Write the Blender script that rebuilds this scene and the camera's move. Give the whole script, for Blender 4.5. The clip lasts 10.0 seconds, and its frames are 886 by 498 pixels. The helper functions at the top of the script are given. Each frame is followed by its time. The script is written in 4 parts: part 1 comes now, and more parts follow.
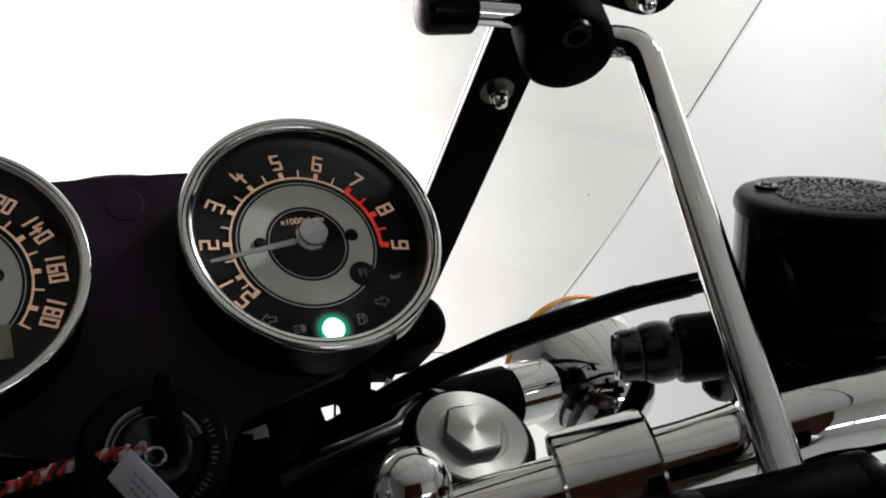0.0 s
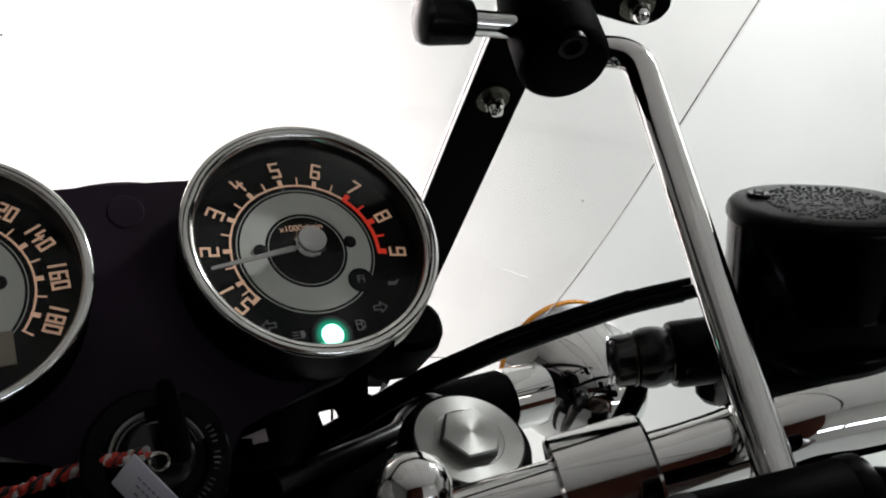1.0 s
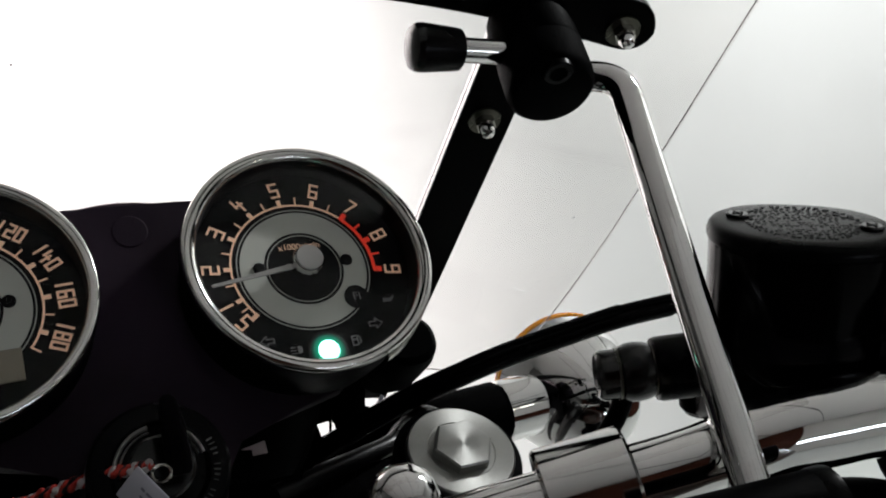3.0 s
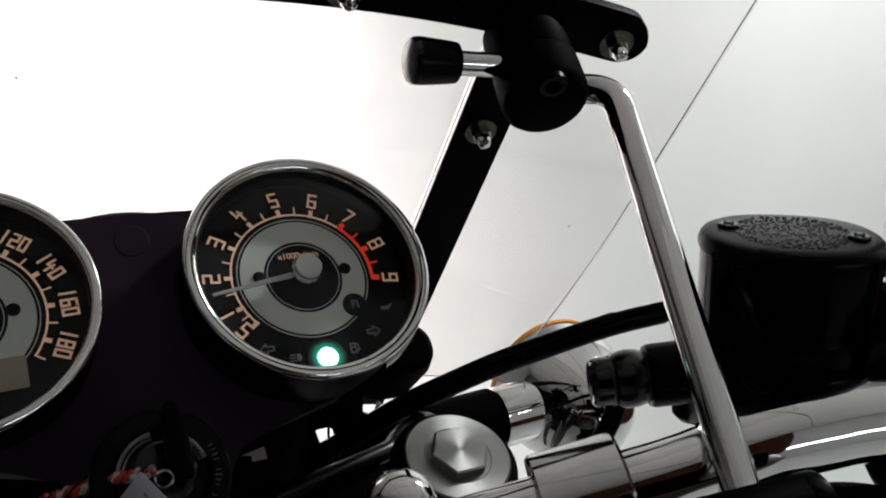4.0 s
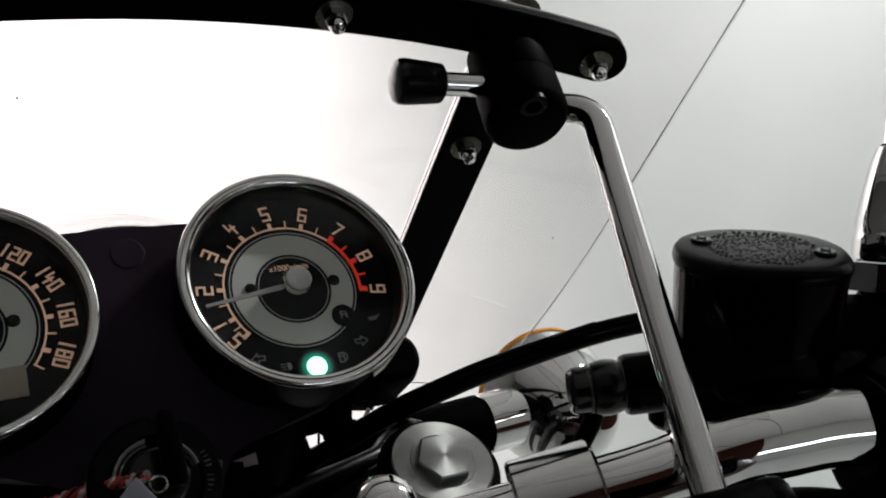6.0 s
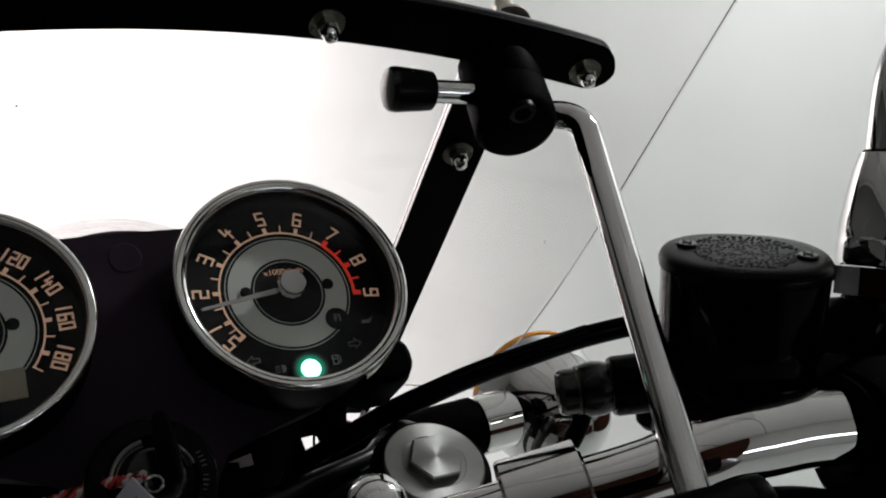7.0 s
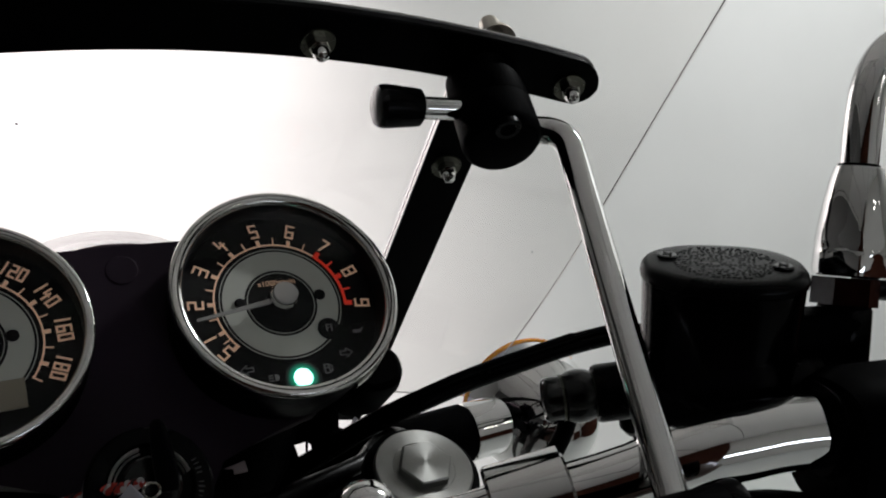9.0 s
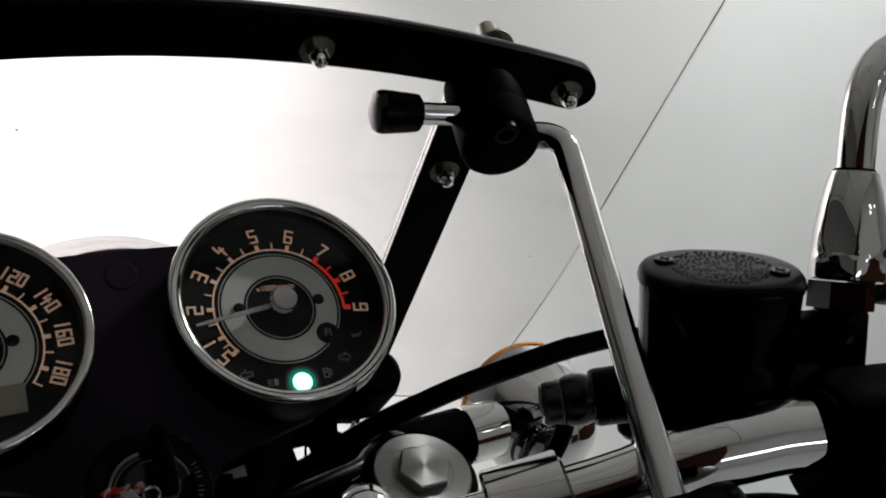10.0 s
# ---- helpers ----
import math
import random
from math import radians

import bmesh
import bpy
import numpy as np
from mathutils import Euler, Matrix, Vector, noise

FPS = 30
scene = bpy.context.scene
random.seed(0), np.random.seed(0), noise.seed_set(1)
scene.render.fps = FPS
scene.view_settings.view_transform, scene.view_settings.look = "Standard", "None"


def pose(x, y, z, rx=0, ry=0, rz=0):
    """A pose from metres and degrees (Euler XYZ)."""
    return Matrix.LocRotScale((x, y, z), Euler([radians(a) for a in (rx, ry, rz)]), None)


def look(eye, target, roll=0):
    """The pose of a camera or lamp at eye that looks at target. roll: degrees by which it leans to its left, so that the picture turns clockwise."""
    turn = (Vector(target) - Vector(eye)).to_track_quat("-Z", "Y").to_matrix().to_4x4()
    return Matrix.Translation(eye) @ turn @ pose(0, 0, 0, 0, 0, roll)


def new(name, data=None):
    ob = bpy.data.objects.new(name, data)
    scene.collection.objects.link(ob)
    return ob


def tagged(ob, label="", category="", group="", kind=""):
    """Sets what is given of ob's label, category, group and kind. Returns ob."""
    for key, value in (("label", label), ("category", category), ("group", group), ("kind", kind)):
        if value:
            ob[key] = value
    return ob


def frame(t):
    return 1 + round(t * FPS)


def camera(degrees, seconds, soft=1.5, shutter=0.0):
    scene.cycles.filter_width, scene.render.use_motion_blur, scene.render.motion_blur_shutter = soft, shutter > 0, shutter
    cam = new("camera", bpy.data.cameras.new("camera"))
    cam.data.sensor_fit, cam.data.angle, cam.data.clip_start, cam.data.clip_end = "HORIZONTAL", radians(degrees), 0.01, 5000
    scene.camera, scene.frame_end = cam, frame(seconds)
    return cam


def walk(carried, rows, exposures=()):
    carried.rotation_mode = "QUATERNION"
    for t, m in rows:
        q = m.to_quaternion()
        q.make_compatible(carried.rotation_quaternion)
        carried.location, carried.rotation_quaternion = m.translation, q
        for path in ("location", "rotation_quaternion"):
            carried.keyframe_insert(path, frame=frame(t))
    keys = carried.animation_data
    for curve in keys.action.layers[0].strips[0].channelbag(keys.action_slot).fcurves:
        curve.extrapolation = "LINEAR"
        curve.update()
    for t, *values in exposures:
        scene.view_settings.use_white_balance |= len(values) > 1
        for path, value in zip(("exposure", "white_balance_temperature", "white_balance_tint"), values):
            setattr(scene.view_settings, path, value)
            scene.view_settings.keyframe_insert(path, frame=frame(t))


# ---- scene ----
cam = camera(49.52, 10.0, 2.0)
PATH = [
    (0.0, -0.05279, -0.34133, 1.13557, 76.352, -0.013, -27.019),
    (0.5, -0.05477, -0.34214, 1.13651, 76.411, -0.062, -27.303),
    (1.0, -0.05747, -0.34426, 1.13823, 76.527, -0.110, -27.609),
    (1.5, -0.05930, -0.34645, 1.13987, 76.640, -0.111, -27.793),
    (2.0, -0.05948, -0.34986, 1.14134, 76.803, -0.044, -27.679),
    (2.5, -0.05835, -0.35378, 1.14342, 76.866, 0.087, -27.376),
    (4.0, -0.06188, -0.36255, 1.14827, 77.293, 0.048, -27.591),
    (4.5, -0.06358, -0.36538, 1.14936, 77.473, -0.015, -27.790),
    (5.0, -0.06503, -0.36814, 1.15099, 77.547, -0.078, -27.985),
    (5.5, -0.06442, -0.37183, 1.15354, 77.460, -0.104, -27.891),
    (7.0, -0.06454, -0.38409, 1.15680, 77.758, -0.014, -27.865),
    (7.5, -0.06532, -0.38763, 1.15842, 77.791, -0.013, -27.960),
    (8.0, -0.06533, -0.39106, 1.15964, 77.881, 0.076, -27.963),
    (8.5, -0.06666, -0.39320, 1.16072, 78.000, 0.084, -28.136),
    (9.0, -0.06765, -0.39461, 1.16205, 78.051, 0.096, -28.281),
    (9.5, -0.06803, -0.39575, 1.16286, 78.133, 0.107, -28.324),
    (10.0, -0.06882, -0.39591, 1.16323, 78.218, 0.132, -28.445),
]
walk(cam, [(t, pose(x, y, z, rx, ry, rz)) for t, x, y, z, rx, ry, rz in PATH],
     [(0.0, 0.12), (2.5, 0.0), (5.0, -0.18), (7.5, -0.40), (10.0, -0.52)])

# ---- light ----
world = bpy.data.worlds.new("room_air")
world.use_nodes = True
world.node_tree.nodes["Background"].inputs[0].default_value = (0.9, 0.95, 1.0, 1)
world.node_tree.nodes["Background"].inputs[1].default_value = 0.01
scene.world = world


def lamp(name, kind, m, power, color=(1, 1, 1), **kw):
    data = bpy.data.lights.new(name, kind)
    data.energy, data.color = power, color
    for key, value in kw.items():
        if key == "size":
            data.size = value
        elif key == "size_y":
            data.shape, data.size_y = "RECTANGLE", value
        elif key == "spot":
            data.spot_size = radians(value)
        elif key == "blend":
            data.spot_blend = value
        elif key == "radius":
            data.shadow_soft_size = value
    ob = new(name, data)
    ob.matrix_world = m
    return ob


# Added spot without a fixture: burns out the wall's left as glare.
lamp("wall_glare_light", "SPOT", look((-0.75, 0.25, 2.50), (0.0, 1.5, 1.03)), 850, (1, 0.925, 0.94), spot=48, blend=1.0, radius=0.15)
lamp("ceiling_tube", "AREA", look((2.02, 0.38, 2.57), (2.02, 0.38, 0)), 54, (0.955, 0.978, 0.985), size=0.6, size_y=0.07)
for across, wide, tall in ((0.36, 0.30, 0.15), (0.70, 0.34, 0.15), (1.05, 0.24, 0.13), (1.30, 0.10, 0.10)):
    lamp("rear_window_light", "AREA", look((across, -2.39, 0.95), (across, 0, 0.95)), 30 * wide * tall, (0.82, 0.88, 1.0), size=wide - 0.012, size_y=tall)

# ---- materials ----


def material(name, color, rough=0.5, metal=0.0, grain=0.0, grain_scale=400.0, stain=0.0, stain_scale=30.0, bump=0.0, coat=0.0, emit=None, power=0.0, aniso=0.0, shine=0.5, depth=0.0004, detail=4):
    mat = bpy.data.materials.new(name)
    mat.use_nodes = True
    nt = mat.node_tree
    bsdf = nt.nodes["Principled BSDF"]
    bsdf.inputs["Base Color"].default_value = (*color, 1)
    bsdf.inputs["Roughness"].default_value = rough
    bsdf.inputs["Metallic"].default_value = metal
    bsdf.inputs["Coat Weight"].default_value = coat
    bsdf.inputs["Specular IOR Level"].default_value = shine
    bsdf.inputs["Coat Roughness"].default_value = 0.06
    if emit:
        bsdf.inputs["Emission Color"].default_value = (*emit, 1)
        bsdf.inputs["Emission Strength"].default_value = power
    if grain or stain or bump:
        co = nt.nodes.new("ShaderNodeTexCoord")
        fine = nt.nodes.new("ShaderNodeTexNoise")
        fine.inputs["Scale"].default_value = grain_scale
        fine.inputs["Detail"].default_value = detail
        nt.links.new(co.outputs["Object"], fine.inputs["Vector"])
        broad = nt.nodes.new("ShaderNodeTexNoise")
        broad.inputs["Scale"].default_value = stain_scale
        broad.inputs["Detail"].default_value = 5
        nt.links.new(co.outputs["Object"], broad.inputs["Vector"])
        if grain or stain:
            tone = nt.nodes.new("ShaderNodeMath")
            tone.operation = "MULTIPLY_ADD"
            nt.links.new(fine.outputs["Fac"], tone.inputs[0])
            tone.inputs[1].default_value = grain
            tone.inputs[2].default_value = 1 - grain * 0.5 - stain * 0.5
            tone2 = nt.nodes.new("ShaderNodeMath")
            tone2.operation = "MULTIPLY_ADD"
            nt.links.new(broad.outputs["Fac"], tone2.inputs[0])
            tone2.inputs[1].default_value = stain
            nt.links.new(tone.outputs[0], tone2.inputs[2])
            mul = nt.nodes.new("ShaderNodeVectorMath")
            mul.operation = "SCALE"
            mul.inputs[0].default_value = color
            nt.links.new(tone2.outputs[0], mul.inputs["Scale"])
            nt.links.new(mul.outputs[0], bsdf.inputs["Base Color"])
            rr = nt.nodes.new("ShaderNodeMapRange")
            nt.links.new(broad.outputs["Fac"], rr.inputs[0])
            rr.inputs[1].default_value, rr.inputs[2].default_value = 0.3, 0.7
            rr.inputs[3].default_value, rr.inputs[4].default_value = rough * 0.8, min(1, rough * 1.25)
            nt.links.new(rr.outputs[0], bsdf.inputs["Roughness"])
        if bump:
            bm_node = nt.nodes.new("ShaderNodeBump")
            bm_node.inputs["Strength"].default_value = bump
            bm_node.inputs["Distance"].default_value = depth
            nt.links.new(fine.outputs["Fac"], bm_node.inputs["Height"])
            nt.links.new(bm_node.outputs[0], bsdf.inputs["Normal"])
    if aniso:
        tan = nt.nodes.new("ShaderNodeTangent")
        tan.direction_type, tan.axis = "RADIAL", "Z"
        bsdf.inputs["Anisotropic"].default_value = aniso
        nt.links.new(tan.outputs[0], bsdf.inputs["Tangent"])
    return mat


def clear_material(name, tint, gloss=1.0, rough=0.02, haze=0.0):
    """A thin clear sheet: it lets light straight through and mirrors by Fresnel."""
    mat = bpy.data.materials.new(name)
    mat.use_nodes = True
    nt = mat.node_tree
    nt.nodes.clear()
    out = nt.nodes.new("ShaderNodeOutputMaterial")
    clear = nt.nodes.new("ShaderNodeBsdfTransparent")
    clear.inputs[0].default_value = (*tint, 1)
    shine = nt.nodes.new("ShaderNodeBsdfGlossy")
    shine.inputs["Roughness"].default_value = rough
    fres = nt.nodes.new("ShaderNodeFresnel")
    fres.inputs[0].default_value = 1.45
    amount = nt.nodes.new("ShaderNodeMath")
    amount.operation = "MULTIPLY"
    amount.inputs[1].default_value = gloss
    nt.links.new(fres.outputs[0], amount.inputs[0])
    mix = nt.nodes.new("ShaderNodeMixShader")
    nt.links.new(amount.outputs[0], mix.inputs[0])
    nt.links.new(clear.outputs[0], mix.inputs[1])
    nt.links.new(shine.outputs[0], mix.inputs[2])
    last = mix
    if haze:
        dust = nt.nodes.new("ShaderNodeBsdfDiffuse")
        dust.inputs[0].default_value = (0.8, 0.8, 0.8, 1)
        co = nt.nodes.new("ShaderNodeTexCoord")
        spots = nt.nodes.new("ShaderNodeTexNoise")
        spots.inputs["Scale"].default_value = 90
        spots.inputs["Detail"].default_value = 6
        nt.links.new(co.outputs["Object"], spots.inputs["Vector"])
        span = nt.nodes.new("ShaderNodeMapRange")
        span.inputs[1].default_value, span.inputs[2].default_value = 0.35, 0.75
        span.inputs[3].default_value, span.inputs[4].default_value = haze * 0.6, haze * 1.4
        nt.links.new(spots.outputs["Fac"], span.inputs[0])
        mix2 = nt.nodes.new("ShaderNodeMixShader")
        nt.links.new(span.outputs[0], mix2.inputs[0])
        nt.links.new(mix.outputs[0], mix2.inputs[1])
        nt.links.new(dust.outputs[0], mix2.inputs[2])
        last = mix2
    nt.links.new(last.outputs[0], out.inputs[0])
    return mat


CHROME = material("chrome", (0.66, 0.655, 0.645), 0.022, 1.0, grain=0.03, grain_scale=900, stain=0.06, stain_scale=60)
# Chrome with its dark reflection put into the base colour.
DARKENED_CHROME = material("chrome_dark_reflection", (0.09, 0.09, 0.096), 0.10, 1.0, grain=0.05, grain_scale=700, stain=0.1, stain_scale=60)
BEZEL = material("bezel_chrome", (0.66, 0.65, 0.63), 0.065, 1.0, grain=0.04, grain_scale=700, stain=0.12, stain_scale=45)
CHROME_SOFT = material("chrome_soft", (0.62, 0.615, 0.605), 0.09, 1.0, grain=0.04, grain_scale=700, stain=0.1, stain_scale=50)
GLOSS = material("glossy_black_paint", (0.0006, 0.0005, 0.0008), 0.15, grain=0.3, grain_scale=900, stain=0.2, shine=0.07)
EDGE_HIGHLIGHT = material("strut_edge_glint", (0.88, 0.86, 0.86), 0.2, 1.0, grain=0.05, stain=0.1)
LAMP_CHROME = material("pale_glossy_cover", (0.07, 0.048, 0.062), 0.14, 0.0, grain=0.05, grain_scale=120, stain=0.15, stain_scale=40, bump=0.45, depth=0.0006, detail=1, coat=0.2)
WASHER = material("dull_zinc", (0.085, 0.083, 0.068), 0.3, 1.0, grain=0.2, grain_scale=600, stain=0.3, stain_scale=120)
BRIGHT = material("satin_aluminium", (0.78, 0.77, 0.74), 0.42, 1.0, grain=0.05, stain=0.1)
STEEL = material("zinc_steel", (0.33, 0.32, 0.29), 0.18, 1.0, grain=0.15, grain_scale=600, stain=0.2, stain_scale=120)
ZINC = material("yellowed_zinc", (0.46, 0.43, 0.38), 0.38, 1.0, grain=0.2, grain_scale=600, stain=0.2, stain_scale=120)
TURNED = material("turned_aluminium", (0.31, 0.31, 0.296), 0.42, 1.0, grain=0.16, grain_scale=900, stain=0.14, stain_scale=120, aniso=0.72)
RUBBER = material("black_rubber", (0.0013, 0.0013, 0.0015), 0.55, grain=0.3, grain_scale=900, stain=0.3, bump=0.25, shine=0.009)
PLASTIC = material("black_plastic", (0.0024, 0.0020, 0.0028), 0.45, grain=0.25, grain_scale=1500, stain=0.25, bump=0.3, shine=0.025)
LID = material("black_lid_plastic", (0.0020, 0.0020, 0.0022), 0.26, grain=0.3, grain_scale=1200, stain=0.3, bump=0.15, shine=0.045)
SHEATH = material("black_outer_sheath", (0.0014, 0.0014, 0.0017), 0.24, grain=0.2, grain_scale=900, stain=0.2, shine=0.05)
CABLE = material("black_cable_sheath", (0.003, 0.003, 0.0034), 0.3, grain=0.2, grain_scale=900, stain=0.2, shine=0.22)
KNOB = material("glossy_black_knob", (0.0035, 0.0035, 0.004), 0.18, grain=0.2, grain_scale=900, stain=0.2, shine=0.5)
PANEL = material("dark_violet_plastic", (0.0210, 0.0135, 0.0222), 0.55, grain=0.2, grain_scale=1800, stain=0.2, bump=0.35, shine=0.08)
PAINT = material("black_paint", (0.0025, 0.0022, 0.0025), 0.22, grain=0.2, grain_scale=800, stain=0.3, coat=0.08, shine=0.25)
CAST = material("black_cast_metal", (0.0012, 0.0012, 0.0014), 0.26, grain=0.3, grain_scale=900, stain=0.3, bump=0.12, shine=0.05)
BRACKET = material("black_steel_strip", (0.0008, 0.0008, 0.0010), 0.38, grain=0.3, grain_scale=700, stain=0.3, shine=0.02)
DIAL = material("dial_black", (0.0085, 0.0080, 0.0085), 0.55, grain=0.15, grain_scale=1500, stain=0.15, shine=0.11)
GREY = material("dial_grey", (0.60, 0.615, 0.55), 0.5, grain=0.05, grain_scale=1500, stain=0.06)
# Cream and red print also emit faintly, added to brighten the figures.
CREAM = material("dial_cream_print_glow", (0.86, 0.56, 0.38), 0.5, grain=0.1, grain_scale=2000, emit=(1.0, 0.62, 0.42), power=0.18)
RED = material("dial_red_print_glow", (0.85, 0.045, 0.02), 0.5, emit=(1.0, 0.06, 0.03), power=0.22)
NEEDLE = material("needle_grey", (0.42, 0.41, 0.39), 0.35, grain=0.08, stain=0.1)
ICON = material("unlit_symbol", (0.27, 0.27, 0.275), 0.5, grain=0.2)
LCD = material("lcd_grey", (0.30, 0.265, 0.20), 0.3, grain=0.06, stain=0.1)
LAMP_ON = material("green_lamp_lit", (0.3, 0.9, 0.7), 0.4, emit=(0.36, 1.0, 0.74), power=4.2)
SPOT_ON = material("lit_bulb", (0.9, 0.9, 0.9), 0.4, emit=(1.0, 0.97, 0.92), power=14.0)
LAMP_HALO = material("green_lamp_halo", (0.012, 0.014, 0.013), 0.5, emit=(0.0, 0.85, 0.48), power=0.3)


def fade_out(mat, r0, r1, power):
    """A painted halo of light: emission strongest at the middle, fading outwards."""
    nt = mat.node_tree
    co = nt.nodes.new("ShaderNodeTexCoord")
    far = nt.nodes.new("ShaderNodeVectorMath")
    far.operation = "LENGTH"
    nt.links.new(co.outputs["Object"], far.inputs[0])
    span = nt.nodes.new("ShaderNodeMapRange")
    span.interpolation_type = "SMOOTHSTEP"
    span.inputs[1].default_value, span.inputs[2].default_value = r0, r1
    span.inputs[3].default_value, span.inputs[4].default_value = power, 0.0
    nt.links.new(far.outputs["Value"], span.inputs[0])
    nt.links.new(span.outputs[0], nt.nodes["Principled BSDF"].inputs["Emission Strength"])


fade_out(LAMP_HALO, 0.0036, 0.0076, 0.42)
AMBER = material("amber_lens", (0.95, 0.36, 0.016), 0.18, grain=0.5, grain_scale=260, stain=0.2, stain_scale=120, coat=0.1)
CLADDING = material("brown_wood_cladding", (0.040, 0.0125, 0.0075), 0.45, grain=0.35, grain_scale=60, stain=0.35, stain_scale=6, bump=0.2, shine=0.08)
# Wall colour lowered to stand for the weaker light behind the camera.
BACK_WALL = material("dimmed_wall_paint", (0.46, 0.46, 0.45), 0.6, grain=0.03, grain_scale=300, stain=0.05, stain_scale=2.5)
WALL = material("white_wall_paint", (0.80, 0.80, 0.785), 0.55, grain=0.03, grain_scale=300, stain=0.08, stain_scale=3.5)
FLOOR = material("pale_floor", (0.50, 0.52, 0.50), 0.35, grain=0.05, grain_scale=90, stain=0.08, stain_scale=3)
CEILING = material("white_ceiling_paint", (0.87, 0.87, 0.86), 0.8, grain=0.03, stain=0.04, stain_scale=3)
# Darker still: the dim side of the room is put into the colour.
DARK_WALL = material("shaded_wall_paint", (0.16, 0.16, 0.16), 0.6, grain=0.03, grain_scale=300, stain=0.05, stain_scale=2.5)
TANK_PAINT = material("dark_brown_paint", (0.016, 0.007, 0.005), 0.3, grain=0.05, grain_scale=800, stain=0.1, coat=0.15, shine=0.2)
PALE_PLASTIC = material("pale_pinkish_plastic", (0.84, 0.73, 0.74), 0.4, grain=0.06, stain=0.1, stain_scale=60)
TAG = material("white_tag", (0.42, 0.42, 0.48), 0.45, grain=0.06, stain=0.08, stain_scale=60)
CORD_RED = material("red_cord", (0.42, 0.03, 0.02), 0.8, grain=0.4, grain_scale=900, bump=0.5)
CORD_DARK = material("dark_cord", (0.02, 0.015, 0.02), 0.8, grain=0.4, grain_scale=900, bump=0.5)
TAG_PRINT = material("tag_print", (0.16, 0.16, 0.20), 0.6, grain=0.2)
CORD_WHITE = material("white_cord", (0.50, 0.47, 0.48), 0.8, grain=0.4, grain_scale=900, bump=0.5)
DIM_MARK = material("dull_grey_lettering", (0.022, 0.022, 0.023), 0.6, grain=0.2)
STRIP_EDGE = material("pale_grey_rubber", (0.24, 0.235, 0.22), 0.5, grain=0.15, stain=0.2, stain_scale=50)
GREY_MARK = material("grey_lettering", (0.11, 0.11, 0.11), 0.6, grain=0.2)
GLASS = clear_material("dial_glass", (0.985, 0.985, 0.985), 0.16)
SCREEN_EDGE = material("polycarbonate_edge", (0.92, 0.88, 0.88), 0.16, 1.0, grain=0.1)
SCREEN = clear_material("clear_polycarbonate", (0.985, 0.98, 0.975), 0.10, 0.012, haze=0.008)

# ---- building helpers ----


def frame_at(origin, z_axis, x_hint=(1, 0, 0)):
    """Matrix whose z runs along z_axis, x near x_hint."""
    z = Vector(z_axis).normalized()
    x = Vector(x_hint)
    x = (x - z * x.dot(z)).normalized()
    y = z.cross(x)
    m = Matrix((x, y, z)).transposed().to_4x4()
    m.translation = Vector(origin)
    return m


def thing(name, m, label, category, group="", kind=""):
    ob = new(name)
    ob.empty_display_size = 0.01
    ob.matrix_world = m
    return tagged(ob, label, category, group, kind)


def finish(bm, name, mat, smooth=30):
    bmesh.ops.recalc_face_normals(bm, faces=bm.faces)
    me = bpy.data.meshes.new(name)
    bm.to_mesh(me)
    bm.free()
    me.materials.append(mat)
    if smooth:
        for poly in me.polygons:
            poly.use_smooth = True
        me.set_sharp_from_angle(angle=radians(smooth))
    return me


def part(name, bm, mat, parent, label="", m=None, smooth=30):
    """One mesh object under a thing or a part; the bmesh is in the parent's own axes, or in m's within them."""
    me = bm if isinstance(bm, bpy.types.Mesh) else finish(bm, name, mat, smooth)
    ob = new(name, me)
    ob.parent = parent
    if m is not None:
        ob.matrix_basis = m
    if label:
        ob["label"] = label
    return ob


def solo(name, bm, mat, label, category, m=None, group="", kind="", smooth=30):
    ob = new(name, finish(bm, name, mat, smooth))
    if m is not None:
        ob.matrix_world = m
    return tagged(ob, label, category, group, kind)


def lathe(profile, segs=64, bm=None, m=None, closed=False, arc=360.0, start=0.0):
    """A turned form about z from (radius, height) pairs."""
    bm = bm or bmesh.new()
    m = m or Matrix()
    full = arc >= 359.9
    count = segs if full else segs + 1
    rings = []
    for r, h in profile:
        if r < 1e-6:
            rings.append([bm.verts.new(m @ Vector((0, 0, h)))])
        else:
            rings.append([bm.verts.new(m @ Vector((r * math.cos(radians(start + arc * i / segs)), r * math.sin(radians(start + arc * i / segs)), h))) for i in range(count)])
    pairs = list(zip(rings, rings[1:]))
    if closed:
        pairs.append((rings[-1], rings[0]))
    for a, b in pairs:
        for i in range(segs):
            j = (i + 1) % count
            if not full and i + 1 >= count:
                continue
            if len(a) == 1 and len(b) == 1:
                continue
            if len(a) == 1:
                bm.faces.new((a[0], b[i], b[j]))
            elif len(b) == 1:
                bm.faces.new((a[i], a[j], b[0]))
            else:
                bm.faces.new((a[i], a[j], b[j], b[i]))
    return bm


def smooth_path(points, steps=10):
    """Catmull-Rom through the points."""
    pts = [Vector(p) for p in points]
    pts = [pts[0] * 2 - pts[1]] + pts + [pts[-1] * 2 - pts[-2]]
    out = []
    for a, b, c, d in zip(pts, pts[1:], pts[2:], pts[3:]):
        for i in range(steps):
            t = i / steps
            out.append(0.5 * (2 * b + (c - a) * t + (2 * a - 5 * b + 4 * c - d) * t * t + (3 * b - a - 3 * c + d) * t ** 3))
    out.append(pts[-2])
    return out


